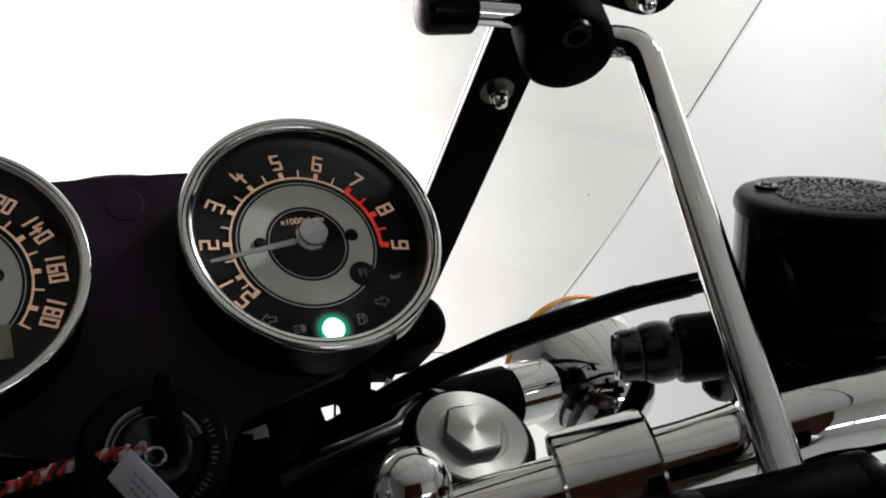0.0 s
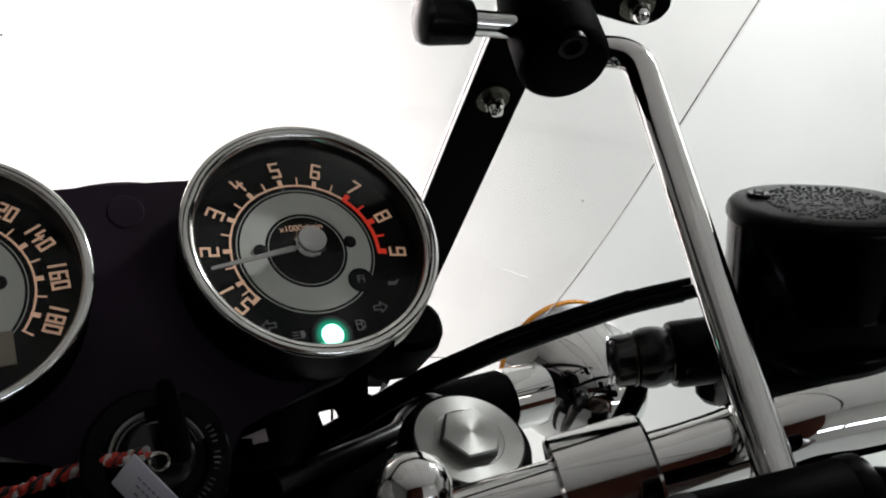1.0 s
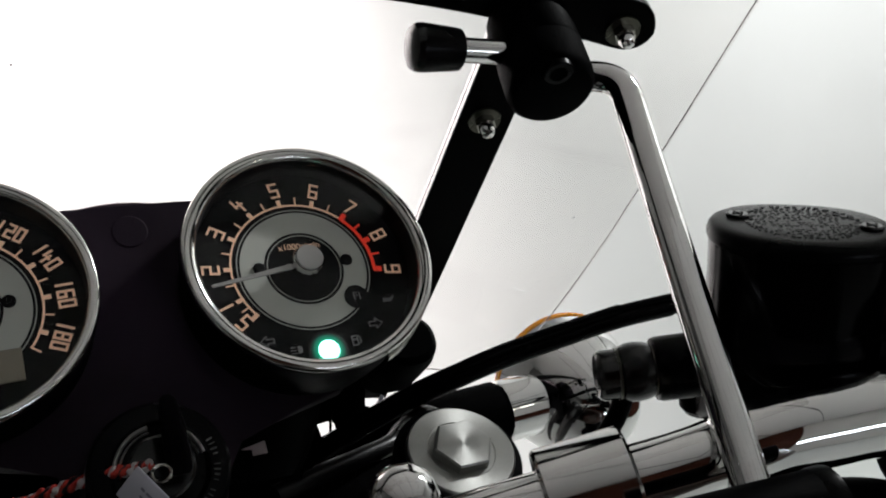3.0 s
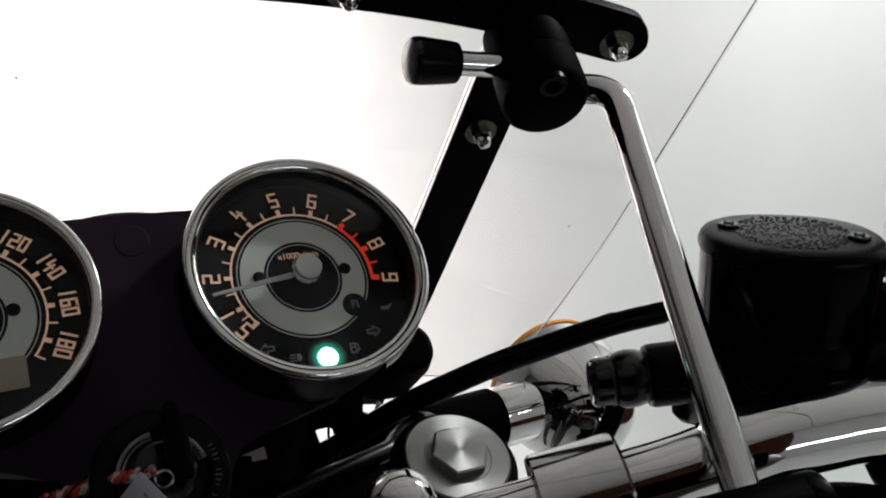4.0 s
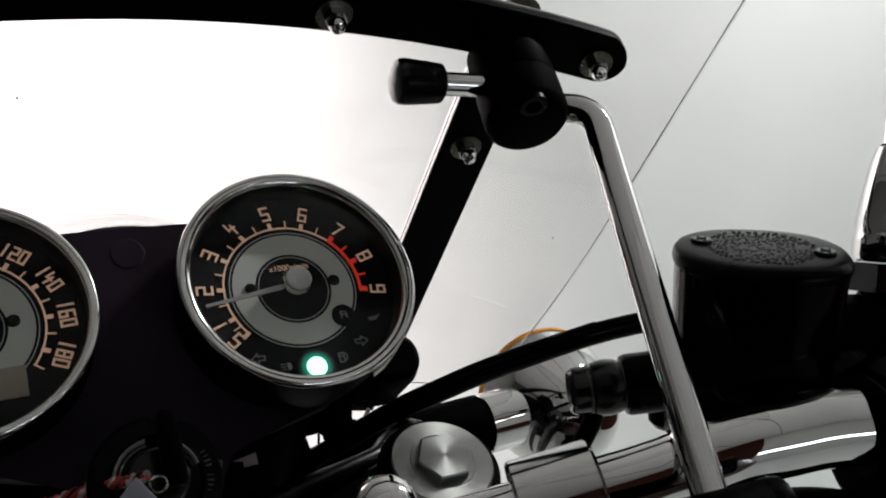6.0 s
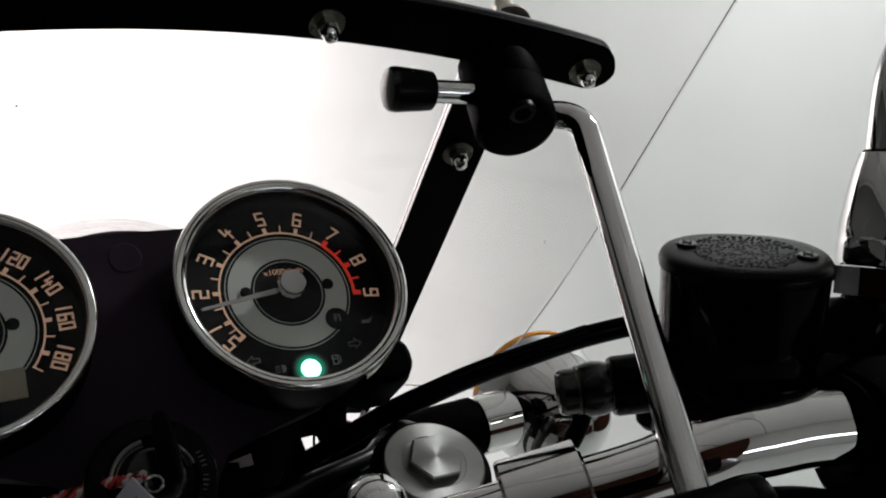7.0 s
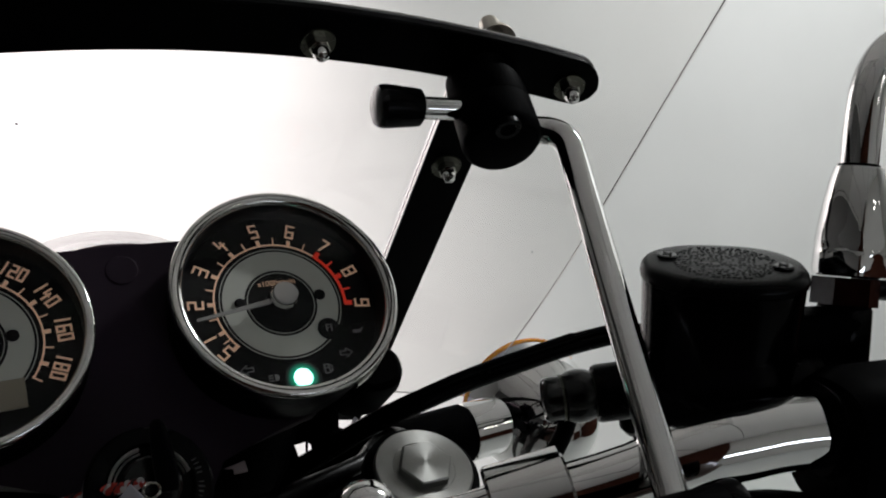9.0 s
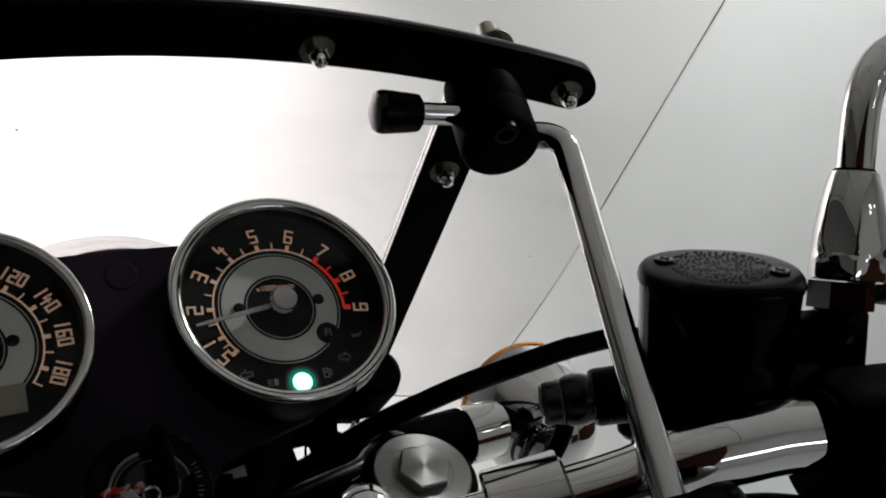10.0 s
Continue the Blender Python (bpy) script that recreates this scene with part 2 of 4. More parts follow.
def fillet_path(points, radius, steps=8):
    """Straight runs with rounded corners."""
    pts = [Vector(p) for p in points]
    out = [pts[0]]
    for a, b, c in zip(pts, pts[1:], pts[2:]):
        u, v = (a - b).normalized(), (c - b).normalized()
        k = min(radius, (a - b).length * 0.49, (c - b).length * 0.49)
        p, q = b + u * k, b + v * k
        for i in range(steps + 1):
            t = i / steps
            out.append(p * (1 - t) ** 2 + b * 2 * t * (1 - t) + q * t * t)
    out.append(pts[-1])
    return out


def tube(path, radius, segs=20, bm=None, cap=True):
    """A round bar along a path; radius is a number or one for each point."""
    bm = bm or bmesh.new()
    path = [Vector(p) for p in path]
    radii = radius if isinstance(radius, (list, tuple)) else [radius] * len(path)
    side = None
    rings = []
    for i, p in enumerate(path):
        t = (path[min(i + 1, len(path) - 1)] - path[max(i - 1, 0)]).normalized()
        if side is None:
            side = t.orthogonal().normalized()
        side = (side - t * side.dot(t)).normalized()
        other = t.cross(side)
        rings.append([bm.verts.new(p + (side * math.cos(k * math.tau / segs) + other * math.sin(k * math.tau / segs)) * radii[i]) for k in range(segs)])
    for a, b in zip(rings, rings[1:]):
        for k in range(segs):
            bm.faces.new((a[k], a[(k + 1) % segs], b[(k + 1) % segs], b[k]))
    if cap:
        bm.faces.new(rings[0])
        bm.faces.new(rings[-1][::-1])
    return bm


def box(size, centre=(0, 0, 0), bevel=0.0, segs=2, bm=None, m=None):
    made = bmesh.new()
    bmesh.ops.create_cube(made, size=1, matrix=Matrix.Diagonal((*size, 1)))
    if bevel:
        bmesh.ops.bevel(made, geom=made.edges[:], offset=bevel, segments=segs, affect="EDGES", profile=0.5)
    bmesh.ops.transform(made, matrix=(m or Matrix()) @ Matrix.Translation(centre), verts=made.verts)
    if bm is None:
        return made
    me = bpy.data.meshes.new("join")
    made.to_mesh(me)
    made.free()
    bm.from_mesh(me)
    bpy.data.meshes.remove(me)
    return bm


def loft(sections, cap=True, bm=None):
    """Skin over rings of equal length."""
    bm = bm or bmesh.new()
    rings = [[bm.verts.new(p) for p in ring] for ring in sections]
    n = len(rings[0])
    for a, b in zip(rings, rings[1:]):
        for k in range(n):
            bm.faces.new((a[k], a[(k + 1) % n], b[(k + 1) % n], b[k]))
    if cap:
        bm.faces.new(rings[0][::-1])
        bm.faces.new(rings[-1])
    return bm


def superellipse(a, b, z, power=3.0, n=56, cx=0.0, cy=0.0):
    ring = []
    for i in range(n):
        t = math.tau * i / n
        c, s = math.cos(t), math.sin(t)
        ring.append(Vector((cx + a * math.copysign(abs(c) ** (2 / power), c), cy + b * math.copysign(abs(s) ** (2 / power), s), z)))
    return ring


def extrude_poly(points, z0, z1, bm=None):
    bm = bm or bmesh.new()
    low = [bm.verts.new((x, y, z0)) for x, y in points]
    high = [bm.verts.new((x, y, z1)) for x, y in points]
    n = len(points)
    for i in range(n):
        bm.faces.new((low[i], low[(i + 1) % n], high[(i + 1) % n], high[i]))
    bm.faces.new(low[::-1])
    bm.faces.new(high)
    return bm


def hexagon(r, turn=0.0):
    return [(r * math.cos(radians(60 * i + turn)), r * math.sin(radians(60 * i + turn))) for i in range(6)]


def stroke(bm, a, b, width, z0, z1):
    """A flat bar from a to b in the xy plane."""
    a, b = Vector((*a, 0)), Vector((*b, 0))
    d = (b - a).normalized() * width / 2
    s = Vector((-d.y, d.x, 0))
    corners = [a - d - s, b + d - s, b + d + s, a - d + s]
    return extrude_poly([(p.x, p.y) for p in corners], z0, z1, bm)


def lettering(words, size, mat, name, parent, m):
    """Raised words in the built-in font."""
    curve = bpy.data.curves.new(name, "FONT")
    curve.body, curve.size, curve.align_x, curve.align_y, curve.extrude = words, size, "CENTER", "CENTER", 0.00008
    ob = new(name, curve)
    bpy.context.view_layer.update()
    me = bpy.data.meshes.new_from_object(ob.evaluated_get(bpy.context.evaluated_depsgraph_get()))
    bpy.data.objects.remove(ob)
    bpy.data.curves.remove(curve)
    me.materials.clear()
    me.materials.append(mat)
    return part(name, me, mat, parent, m=m)


# ---- room ----
ROOM = (-2.2, 2.6, -2.4, 1.5, 2.6)


def room():
    x0, x1, y0, y1, h = ROOM
    t = 0.12
    solo("wall_north", box((x1 - x0 + 2 * t, t, h), ((x0 + x1) / 2, y1 + t / 2, h / 2)), WALL, "plain white painted wall in front of the motorcycle", "wall", kind="structure", smooth=0)
    solo("wall_south", box((x1 - x0 + 2 * t, t, h), ((x0 + x1) / 2, y0 - t / 2, h / 2)), BACK_WALL, "plain wall behind the motorcycle, toned down for a dim rear room", "wall", kind="structure", smooth=0)
    solo("wall_east", box((t, y1 - y0, h), (x1 + t / 2, (y0 + y1) / 2, h / 2)), BACK_WALL, "plain side wall, toned down for a dim rear room", "wall", kind="structure", smooth=0)
    solo("wall_west", box((t, y1 - y0, h), (x0 - t / 2, (y0 + y1) / 2, h / 2)), DARK_WALL, "plain side wall, darkened for a dim rear room", "wall", kind="structure", smooth=0)
    solo("floor", box((x1 - x0 + 2 * t, y1 - y0 + 2 * t, t), ((x0 + x1) / 2, (y0 + y1) / 2, -t / 2)), FLOOR, "pale grey smooth floor under the motorcycle", "floor", kind="structure", smooth=0)
    joints = bmesh.new()
    for k in range(6):
        joints = extrude_poly([(-2.03 + 0.83 * k, y0 + 0.01), (-2.015 + 0.83 * k, y0 + 0.01), (-2.015 + 0.83 * k, y1 - 0.01), (-2.03 + 0.83 * k, y1 - 0.01)], h - 0.004, h - 0.0005, joints)
    solo("trim", joints, RUBBER, "dark joint strips between ceiling panels", "trim", kind="structure", smooth=0)
    solo("ceiling", box((x1 - x0 + 2 * t, y1 - y0 + 2 * t, t), ((x0 + x1) / 2, (y0 + y1) / 2, h + t / 2)), CEILING, "plain white ceiling", "ceiling", kind="structure", smooth=0)


def cladding():
    """Upright brown boards on the rear wall beside the window."""
    c = thing("wall_cladding", frame_at((-1.0, -2.4, 0.0), (0, 0, 1)), "brown wooden boards cladding the rear wall", "cladding", kind="structure")
    board = finish(box((0.1495, 0.018, 2.56), (0, 0.009, 1.29), 0.003, 1), "board", CLADDING, 0)
    for k in range(16):
        part("board", board, None, c, m=Matrix.Translation((-1.12 + 0.15 * k, 0.0005, 0)))


def dado():
    """Unseen dark panels, added low on two walls to darken the chrome's reflections."""
    d = thing("side_reflection_panels", frame_at((2.6, -0.6, 0.0), (0, 0, 1)), "dark brown panels added on the unseen side wall to darken reflections", "panelling", kind="structure")
    panel = finish(box((0.020, 0.398, 1.02), (-0.010, 0, 0.52), 0.004, 1), "panel", CLADDING, 0)
    for k in range(8):
        part("panel", panel, None, d, m=Matrix.Translation((-0.0005, -1.4 + 0.4 * k, 0)))
    r = thing("rear_reflection_panels", frame_at((1.42, -2.4, 0.0), (0, 0, 1)), "low dark brown panels added on the unseen rear wall to darken reflections", "panelling", kind="structure")
    low = finish(box((0.298, 0.020, 0.82), (0, 0.010, 0.42), 0.004, 1), "panel", CLADDING, 0)
    for k in range(4):
        part("panel", low, None, r, m=Matrix.Translation((0.0005 + 0.3 * k, 0.0005, 0)))


room()
cladding()
dado()



def tube_fitting(x, y, wide, deep):
    """Housing of a ceiling tube, above its light."""
    f = thing("ceiling_light", frame_at((x, y, 2.6), (0, 0, 1)), "white ceiling light fitting with bare tubes", "lamp", "ceiling lights")
    part("housing", box((wide + 0.08, deep + 0.08, 0.022), (0, 0, -0.011), 0.004, 2), CEILING, f, "white sheet metal housing")


tube_fitting(2.02, 0.38, 0.6, 0.07)


def wall_spot(x, z):
    """A small lit spotlight on the rear wall."""
    w = thing("wall_spotlight", frame_at((x, -2.4, z), (0, 1, 0)), "small round lit spotlight on the rear wall", "lamp", "wall spotlights")
    part("rim", lathe([(0.040, 0.0), (0.040, 0.030), (0.034, 0.034), (0.030, 0.030), (0.030, 0.0)], 32, closed=True), BRIGHT, w, "metal rim")
    part("bulb", lathe([(0.030, 0.012), (0.022, 0.024), (0, 0.028)], 24), SPOT_ON, w, "glowing bulb")


for across, up in ((1.44, 2.12), (1.53, 1.98), (1.62, 2.05), (2.25, 1.98)):
    wall_spot(across, up)

# ---- instruments ----
PANEL_N = Vector((0, -math.cos(radians(37)), math.sin(radians(37))))
DIAL_N = Vector((0, -math.cos(radians(41.42)), math.sin(radians(41.42))))
TACHO_M = frame_at((0.0649, 0.0044, 1.05), DIAL_N)
SPEEDO_M = frame_at((-0.0632, 0.0105, 1.0472), DIAL_N) @ pose(0, 0, 0, 0, -3.4, 0)

SEGMENTS = {
    "0": "abcdef", "1": "m", "2": "abged", "3": "abgcd", "4": "fgxk", "5": "afgcd", "6": "afgcde", "7": "ay", "8": "abcdefg", "9": "abcdfg", ".": "p",
}


def numeral(digit, w, h, t):
    """A squared, condensed figure built of bars."""
    a, b = w / 2 - t / 2, h / 2 - t / 2
    runs = {
        "a": ((-a, b), (a, b)), "g": ((-a, 0), (a, 0)), "d": ((-a, -b), (a, -b)),
        "f": ((-a, 0), (-a, b)), "b": ((a, 0), (a, b)), "e": ((-a, -b), (-a, 0)), "c": ((a, -b), (a, 0)),
        "m": ((0, -b), (0, b)), "x": ((a * 0.35, -b), (a * 0.35, b * 0.45)), "k": ((-a, 0), (-a, -0.05 * h)),
        "y": ((a, b), (-a * 0.35, -b)), "p": ((0, -b), (0, -b + 0.0001)),
    }
    bm = bmesh.new()
    for i, seg in enumerate(SEGMENTS[digit]):
        p, q = runs[seg]
        stroke(bm, p, q, t, 0, 0.00012 + 0.00001 * i)
    return bm


def disc(r, z, segs=64, bm=None):
    return lathe([(r, z - 0.0004), (r, z), (0, z)], segs, bm)


def ring(r0, r1, z, segs=96, arc=360.0, start=0.0, thick=0.00025):
    return lathe([(r0, z), (r1, z), (r1, z - thick), (r0, z - thick)], segs, closed=True, arc=arc, start=start)


def gauge(name, m, label, zero, step, units, minor, digits, red_from=None, extra=(), rim=1.0):
    """A round instrument: chrome ring, cup, printed dial, needle and glass. Angles in degrees from the dial's x axis."""
    g = thing(name, m, label, "gauge", "instruments")
    part("bezel", lathe([(rim * r if r > 0.0460 else r, h) for r, h in ((0.0470, 0.0100), (0.0496, 0.0103), (0.0503, 0.0110), (0.0505, 0.0118), (0.0503, 0.0127), (0.0498, 0.0134), (0.0490, 0.0138), (0.0483, 0.0138), (0.0470, 0.01345), (0.0458, 0.0130), (0.0452, 0.0123), (0.0449, 0.0112))], 128), BEZEL, g, "polished chrome ring")
    part("cup", lathe([(rim * r, h) for r, h in ((0.0470, 0.0112), (0.0495, 0.0110), (0.0494, 0.0030), (0.0488, -0.008), (0.0478, -0.016), (0.0455, -0.028), (0.0400, -0.041), (0.028, -0.047), (0, -0.047))], 96), PLASTIC, g, "black plastic cup")
    part("inner_ring", lathe([(0.0450, 0.0113), (0.0446, 0.0111), (0.0446, 0.0090), (0.0446, 0.0), (0.0458, 0.0)], 96), DIAL, g)
    face = part("dial", disc(0.0452, 0.0), DIAL, g, "matt black printed dial")
    part("glass", lathe([(0, 0.0120), (0.030, 0.0115), (0.0446, 0.0100), (0.0446, 0.0090), (0.030, 0.0104), (0, 0.0109)], 96), GLASS, g, "clear glass").visible_shadow = False
    part("grey_band", ring(0.0165, 0.0262, 0.0003), GREY, face, "grey band")
    part("band_line", ring(0.0272, 0.0276, 0.0003), GREY, face)
    part("band_edge", ring(0.0150, 0.0153, 0.0003), GREY, face)
    last = zero - step * units[-1]
    stop = last if red_from is None else zero - step * red_from
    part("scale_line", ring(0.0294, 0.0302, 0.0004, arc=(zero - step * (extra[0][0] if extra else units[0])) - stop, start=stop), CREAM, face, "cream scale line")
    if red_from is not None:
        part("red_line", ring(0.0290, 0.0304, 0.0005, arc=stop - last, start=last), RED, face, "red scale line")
    long_tick, short_tick, red_long, red_short = [
        finish(extrude_poly([(0.0293, -w), (0.0293 + n, -w), (0.0293 + n, w), (0.0293, w)], 0.0002, 0.0006), "tick", c, 0)
        for n, w, c in ((0.0034, 0.00085, CREAM), (0.0042, 0.00028, CREAM), (0.0036, 0.0011, RED), (0.0045, 0.0004, RED))]
    for u, major in extra:
        part("tick", long_tick if major else short_tick, None, face, m=pose(0, 0, 0, 0, 0, zero - step * u))
    u = units[0]
    while u <= units[-1] + 1e-6:
        major = abs(u / units[1] - round(u / units[1])) < 1e-6
        hot = red_from is not None and u >= red_from - 1e-6
        me = (red_long if hot else long_tick) if major else (red_short if hot else short_tick)
        part("tick", me, None, face, m=pose(0, 0, 0, 0, 0, zero - step * u))
        u += minor
    for value, words in digits:
        ang = zero - step * value
        w = 0.0033 if len(words) > 2 else 0.0041
        wide = (w + 0.0006) * len(words)
        for i, ch in enumerate(words):
            if ch == " ":
                continue
            r = 0.0377 if value > 0.9 or len(digits) < 10 and value == 0 else 0.0358
            offset = (i + 0.5) * (w + 0.0006) - wide / 2
            mm = pose(0, 0, 0.0003, 0, 0, ang) @ Matrix.Translation((r, 0, 0)) @ pose(0, 0, 0, 0, 0, -90) @ Matrix.Translation((offset, 0, 0))
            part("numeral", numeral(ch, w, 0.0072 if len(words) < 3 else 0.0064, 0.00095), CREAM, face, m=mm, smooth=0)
    return g, face


tacho, tacho_face = gauge("tachometer", TACHO_M, "round chrome-ringed tachometer with cream figures on black", 226.61, 26.08, (1.0, 1.0, 9.0), 0.5,
                          [(0.46, "5"), (1, "1"), (2, "2"), (3, "3"), (4, "4"), (5, "5"), (6, "6"), (7, "7"), (8, "8"), (9, "9")], 7, ((0.38, True), (0.70, False)))
speedo, speedo_face = gauge("speedometer", SPEEDO_M, "round chrome-ringed speedometer with cream figures on black", 210.3, 26.06 / 20, (0, 20, 190), 10,
                            [(v, str(v)) for v in range(20, 181, 20)] + [(0, "0")], rim=0.975)


def needle(parent, angle, length):
    ob = part("needle", loft([
        [Vector((-0.004, y, z)) for y, z in ((-0.0013, 0.0042), (0.0013, 0.0042), (0.0013, 0.0052), (-0.0013, 0.0052))],
        [Vector((length, y, z)) for y, z in ((-0.0006, 0.0036), (0.0006, 0.0036), (0.0006, 0.0042), (-0.0006, 0.0042))]]), NEEDLE, parent, "pale grey needle", pose(0, 0, 0, 0, 0, angle))
    part("hub", lathe([(0.0070, 0.002), (0.0069, 0.0050), (0.0066, 0.0068), (0.0060, 0.0086), (0.0056, 0.0090), (0, 0.0090)], 14), CHROME, ob, "bright faceted metal hub", None, 20)
    part("hub_top", lathe([(0.0055, 0.0088), (0.0055, 0.0095), (0.0052, 0.0097), (0, 0.0097)], 48), NEEDLE, ob, "flat grey hub cap")


needle(tacho, 187.4, 0.0396)
needle(speedo, 210.3, 0.036)
part("lcd_window", box((0.041, 0.0125, 0.0006), (0, -0.0235, 0.0004), 0.0002, 1), LCD, speedo, "yellowish grey display")


def tacho_details():
    lettering("x1000r/min", 0.0038, CREAM, "lettering", tacho_face, Matrix.Translation((0.0001, 0.0100, 0.0004)))
    badge = part("warning_window", disc(0.0052, 0.0009), DIAL, tacho_face, m=Matrix.Translation((0.0180, -0.0160, 0)))
    lettering("FI", 0.0050, ICON, "lettering", badge, Matrix.Translation((0, 0, 0.0011)))
    for x, y in ((0.0184, 0.0014), (-0.0184, 0.0018)):
        part("sensor_stud", lathe([(0.0026, 0), (0.0026, 0.0008), (0.0018, 0.0014), (0, 0.0016)], 24), DIAL, tacho_face, m=Matrix.Translation((x, y, 0)))
        part("sensor_stud", lathe([(0.0026, 0), (0.0026, 0.0008), (0.0018, 0.0014), (0, 0.0016)], 24), DIAL, speedo_face, m=Matrix.Translation((x, y, 0)))
    part("neutral_lamp", disc(0.0042, 0.0012), LAMP_ON, tacho_face, "lit green indicator", Matrix.Translation((0.0003, -0.0371, 0)))
    # glowing disc imitates the lamp's halo on the dial
    part("lamp_halo", disc(0.0080, 0.0008), LAMP_HALO, tacho_face, "painted green glow round the lamp", Matrix.Translation((0.0003, -0.0371, 0)))
    arrow = [(-0.0026, -0.0009), (0.0002, -0.0009), (0.0002, -0.0022), (0.0030, 0.0), (0.0002, 0.0022), (0.0002, 0.0009), (-0.0026, 0.0009)]
    for x, y, turn in ((0.0226, -0.0286, 0), (-0.0225, -0.0296, 180)):
        outline = bmesh.new()
        for p, q in zip(arrow, arrow[1:] + arrow[:1]):
            stroke(outline, p, q, 0.00045, 0, 0.0003)
        part("turn_arrow", outline, ICON, tacho_face, "unlit arrow symbol", pose(x, y, 0.0002, 0, 0, turn), 0)
    beam = extrude_poly([(0.0, -0.0016), (0.0014, -0.0013), (0.0019, 0.0), (0.0014, 0.0013), (0.0, 0.0016)], 0, 0.0003)
    for k in range(3):
        stroke(beam, (-0.0028, -0.0012 + 0.0012 * k), (-0.0008, -0.0012 + 0.0012 * k), 0.0003, 0, 0.0003)
    part("beam_symbol", beam, ICON, tacho_face, "unlit symbol", Matrix.Translation((-0.0116, -0.0349, 0.0002)), 0)
    fuel = bmesh.new()
    body = [(-0.0014, -0.0020), (0.0008, -0.0020), (0.0008, 0.0019), (-0.0014, 0.0019)]
    for p, q in zip(body, body[1:] + body[:1]):
        stroke(fuel, p, q, 0.0005, 0, 0.0003)
    stroke(fuel, (-0.0012, 0.0004), (0.0006, 0.0004), 0.0005, 0, 0.00031)
    for p, q in (((0.0012, -0.0012), (0.0020, -0.0012)), ((0.0020, -0.0012), (0.0020, 0.0010)), ((0.0020, 0.0010), (0.0013, 0.0017))):
        stroke(fuel, p, q, 0.0004, 0, 0.00029)
    part("fuel_symbol", fuel, ICON, tacho_face, "unlit pump symbol", Matrix.Translation((0.0124, -0.0346, 0.0002)), 0)
    oil = extrude_poly([(-0.0022, -0.001), (0.0012, -0.001), (0.0030, 0.001), (0.0026, 0.0014), (0.001, 0.0004), (-0.0022, 0.0006)], 0, 0.0003)
    part("oil_symbol", oil, ICON, tacho_face, "unlit symbol", Matrix.Translation((0.0311, -0.0188, 0.0002)), 0)
    for a0, a1, lo, hi in ((-66, -53, 0.0005, 0.0075), (-50.5, -36, -0.006, 0.0045)):
        part("clip", lathe([(0.0500, lo), (0.0514, lo + 0.001), (0.0519, lo + 0.003), (0.0518, hi - 0.002), (0.0513, hi), (0.0500, hi)], 16, closed=True, arc=a1 - a0, start=a0), STEEL, tacho, "chrome clip on the ring")
    part("mount_pod", loft([superellipse(0.0155 * k, 0.0125 * k, z, 2.4, 32) for z, k in ((-0.044, 0.8), (-0.040, 0.95), (-0.020, 1.0), (-0.012, 0.9), (-0.009, 0.7))]), RUBBER, tacho, "rounded black rubber mount", Matrix.Translation((0.0385, -0.0335, 0)))


tacho_details()


def dash():
    """The dark panel between and behind the two gauges."""
    d = thing("instrument_panel", frame_at((0, 0, 1.05), PANEL_N), "dark violet-black plastic panel behind the two gauges", "panel")
    top = [(-0.105 + 0.21 * i / 24, 0.0462 - 0.35 * (-0.105 + 0.21 * i / 24) ** 2 * 1.1) for i in range(25)]
    outline = [(-0.105, -0.02), (-0.075, -0.045), (-0.034, -0.056), (-0.030, -0.080), (0.020, -0.080), (0.027, -0.056), (0.075, -0.045), (0.105, -0.02)] + top[::-1]
    body = extrude_poly(outline, -0.030, -0.020)
    bmesh.ops.bevel(body, geom=[e for e in body.edges if all(abs(v.co.z + 0.020) < 1e-6 for v in e.verts)], offset=0.003, segments=3, affect="EDGES", profile=0.5)
    part("plate", body, PANEL, d)
    part("button", lathe([(0.0070, -0.021), (0.0070, -0.0199), (0.0066, -0.01965), (0.0045, -0.0196), (0, -0.0196)], 40), PANEL, d, "", Matrix.Translation((0.003, 0.0342, 0)))


dash()

# ---- windscreen ----
SCREEN_O, SCREEN_V, SCREEN_N = Vector((0, -0.018, 1.15)), Vector((0, -0.62, 0.785)).normalized(), Vector((0, 0.785, 0.62)).normalized()


def on_screen(x, v, off=0.0):
    """A point of the curved screen: across, up along it, and out to the front."""
    return SCREEN_O + Vector((x, 0, 0)) + SCREEN_V * v + SCREEN_N * (0.0098 - 0.65 * x * x + off)


def screen_normal(x):
    return (SCREEN_N + Vector((1.3 * x, 0, 0))).normalized()


def band(centre, half, x0, x1, z0, z1, n=48, round_end=True):
    """A flat strip that follows the screen: centre(x) and half its width."""
    sections = []
    stops = [x0 + half * (1 - math.cos(radians(9 * i))) for i in range(10)] if round_end else [x0]
    stops = stops + [stops[-1] + (x0 + x1 - 2 * stops[-1]) * i / n for i in range(1, n)] + [x0 + x1 - q for q in stops[::-1]]
    for x in stops:
        d = min(x - x0, x1 - x)
        h = half * (math.sqrt(max(0.02, 1 - (1 - d / half) ** 2)) if round_end and d < half else 1)
        c = centre(x)
        k = 0.0007
        sections.append([on_screen(x, c - h + k, z0), on_screen(x, c + h - k, z0), on_screen(x, c + h, z0 + k), on_screen(x, c + h, z1), on_screen(x, c - h, z1), on_screen(x, c - h, z0 + k)])
    return loft(sections)


def screen_edge(v):
    """Half the screen's width, drawn in towards its foot."""
    return 0.2448 - 0.45 * max(0.0, -0.09 - v) ** 2


def screen_foot(x):
    """Lower edge, arched over the headlamp."""
    return -0.257 + 0.128 * math.sqrt(max(0.0, 1 - (x / 0.135) ** 2))


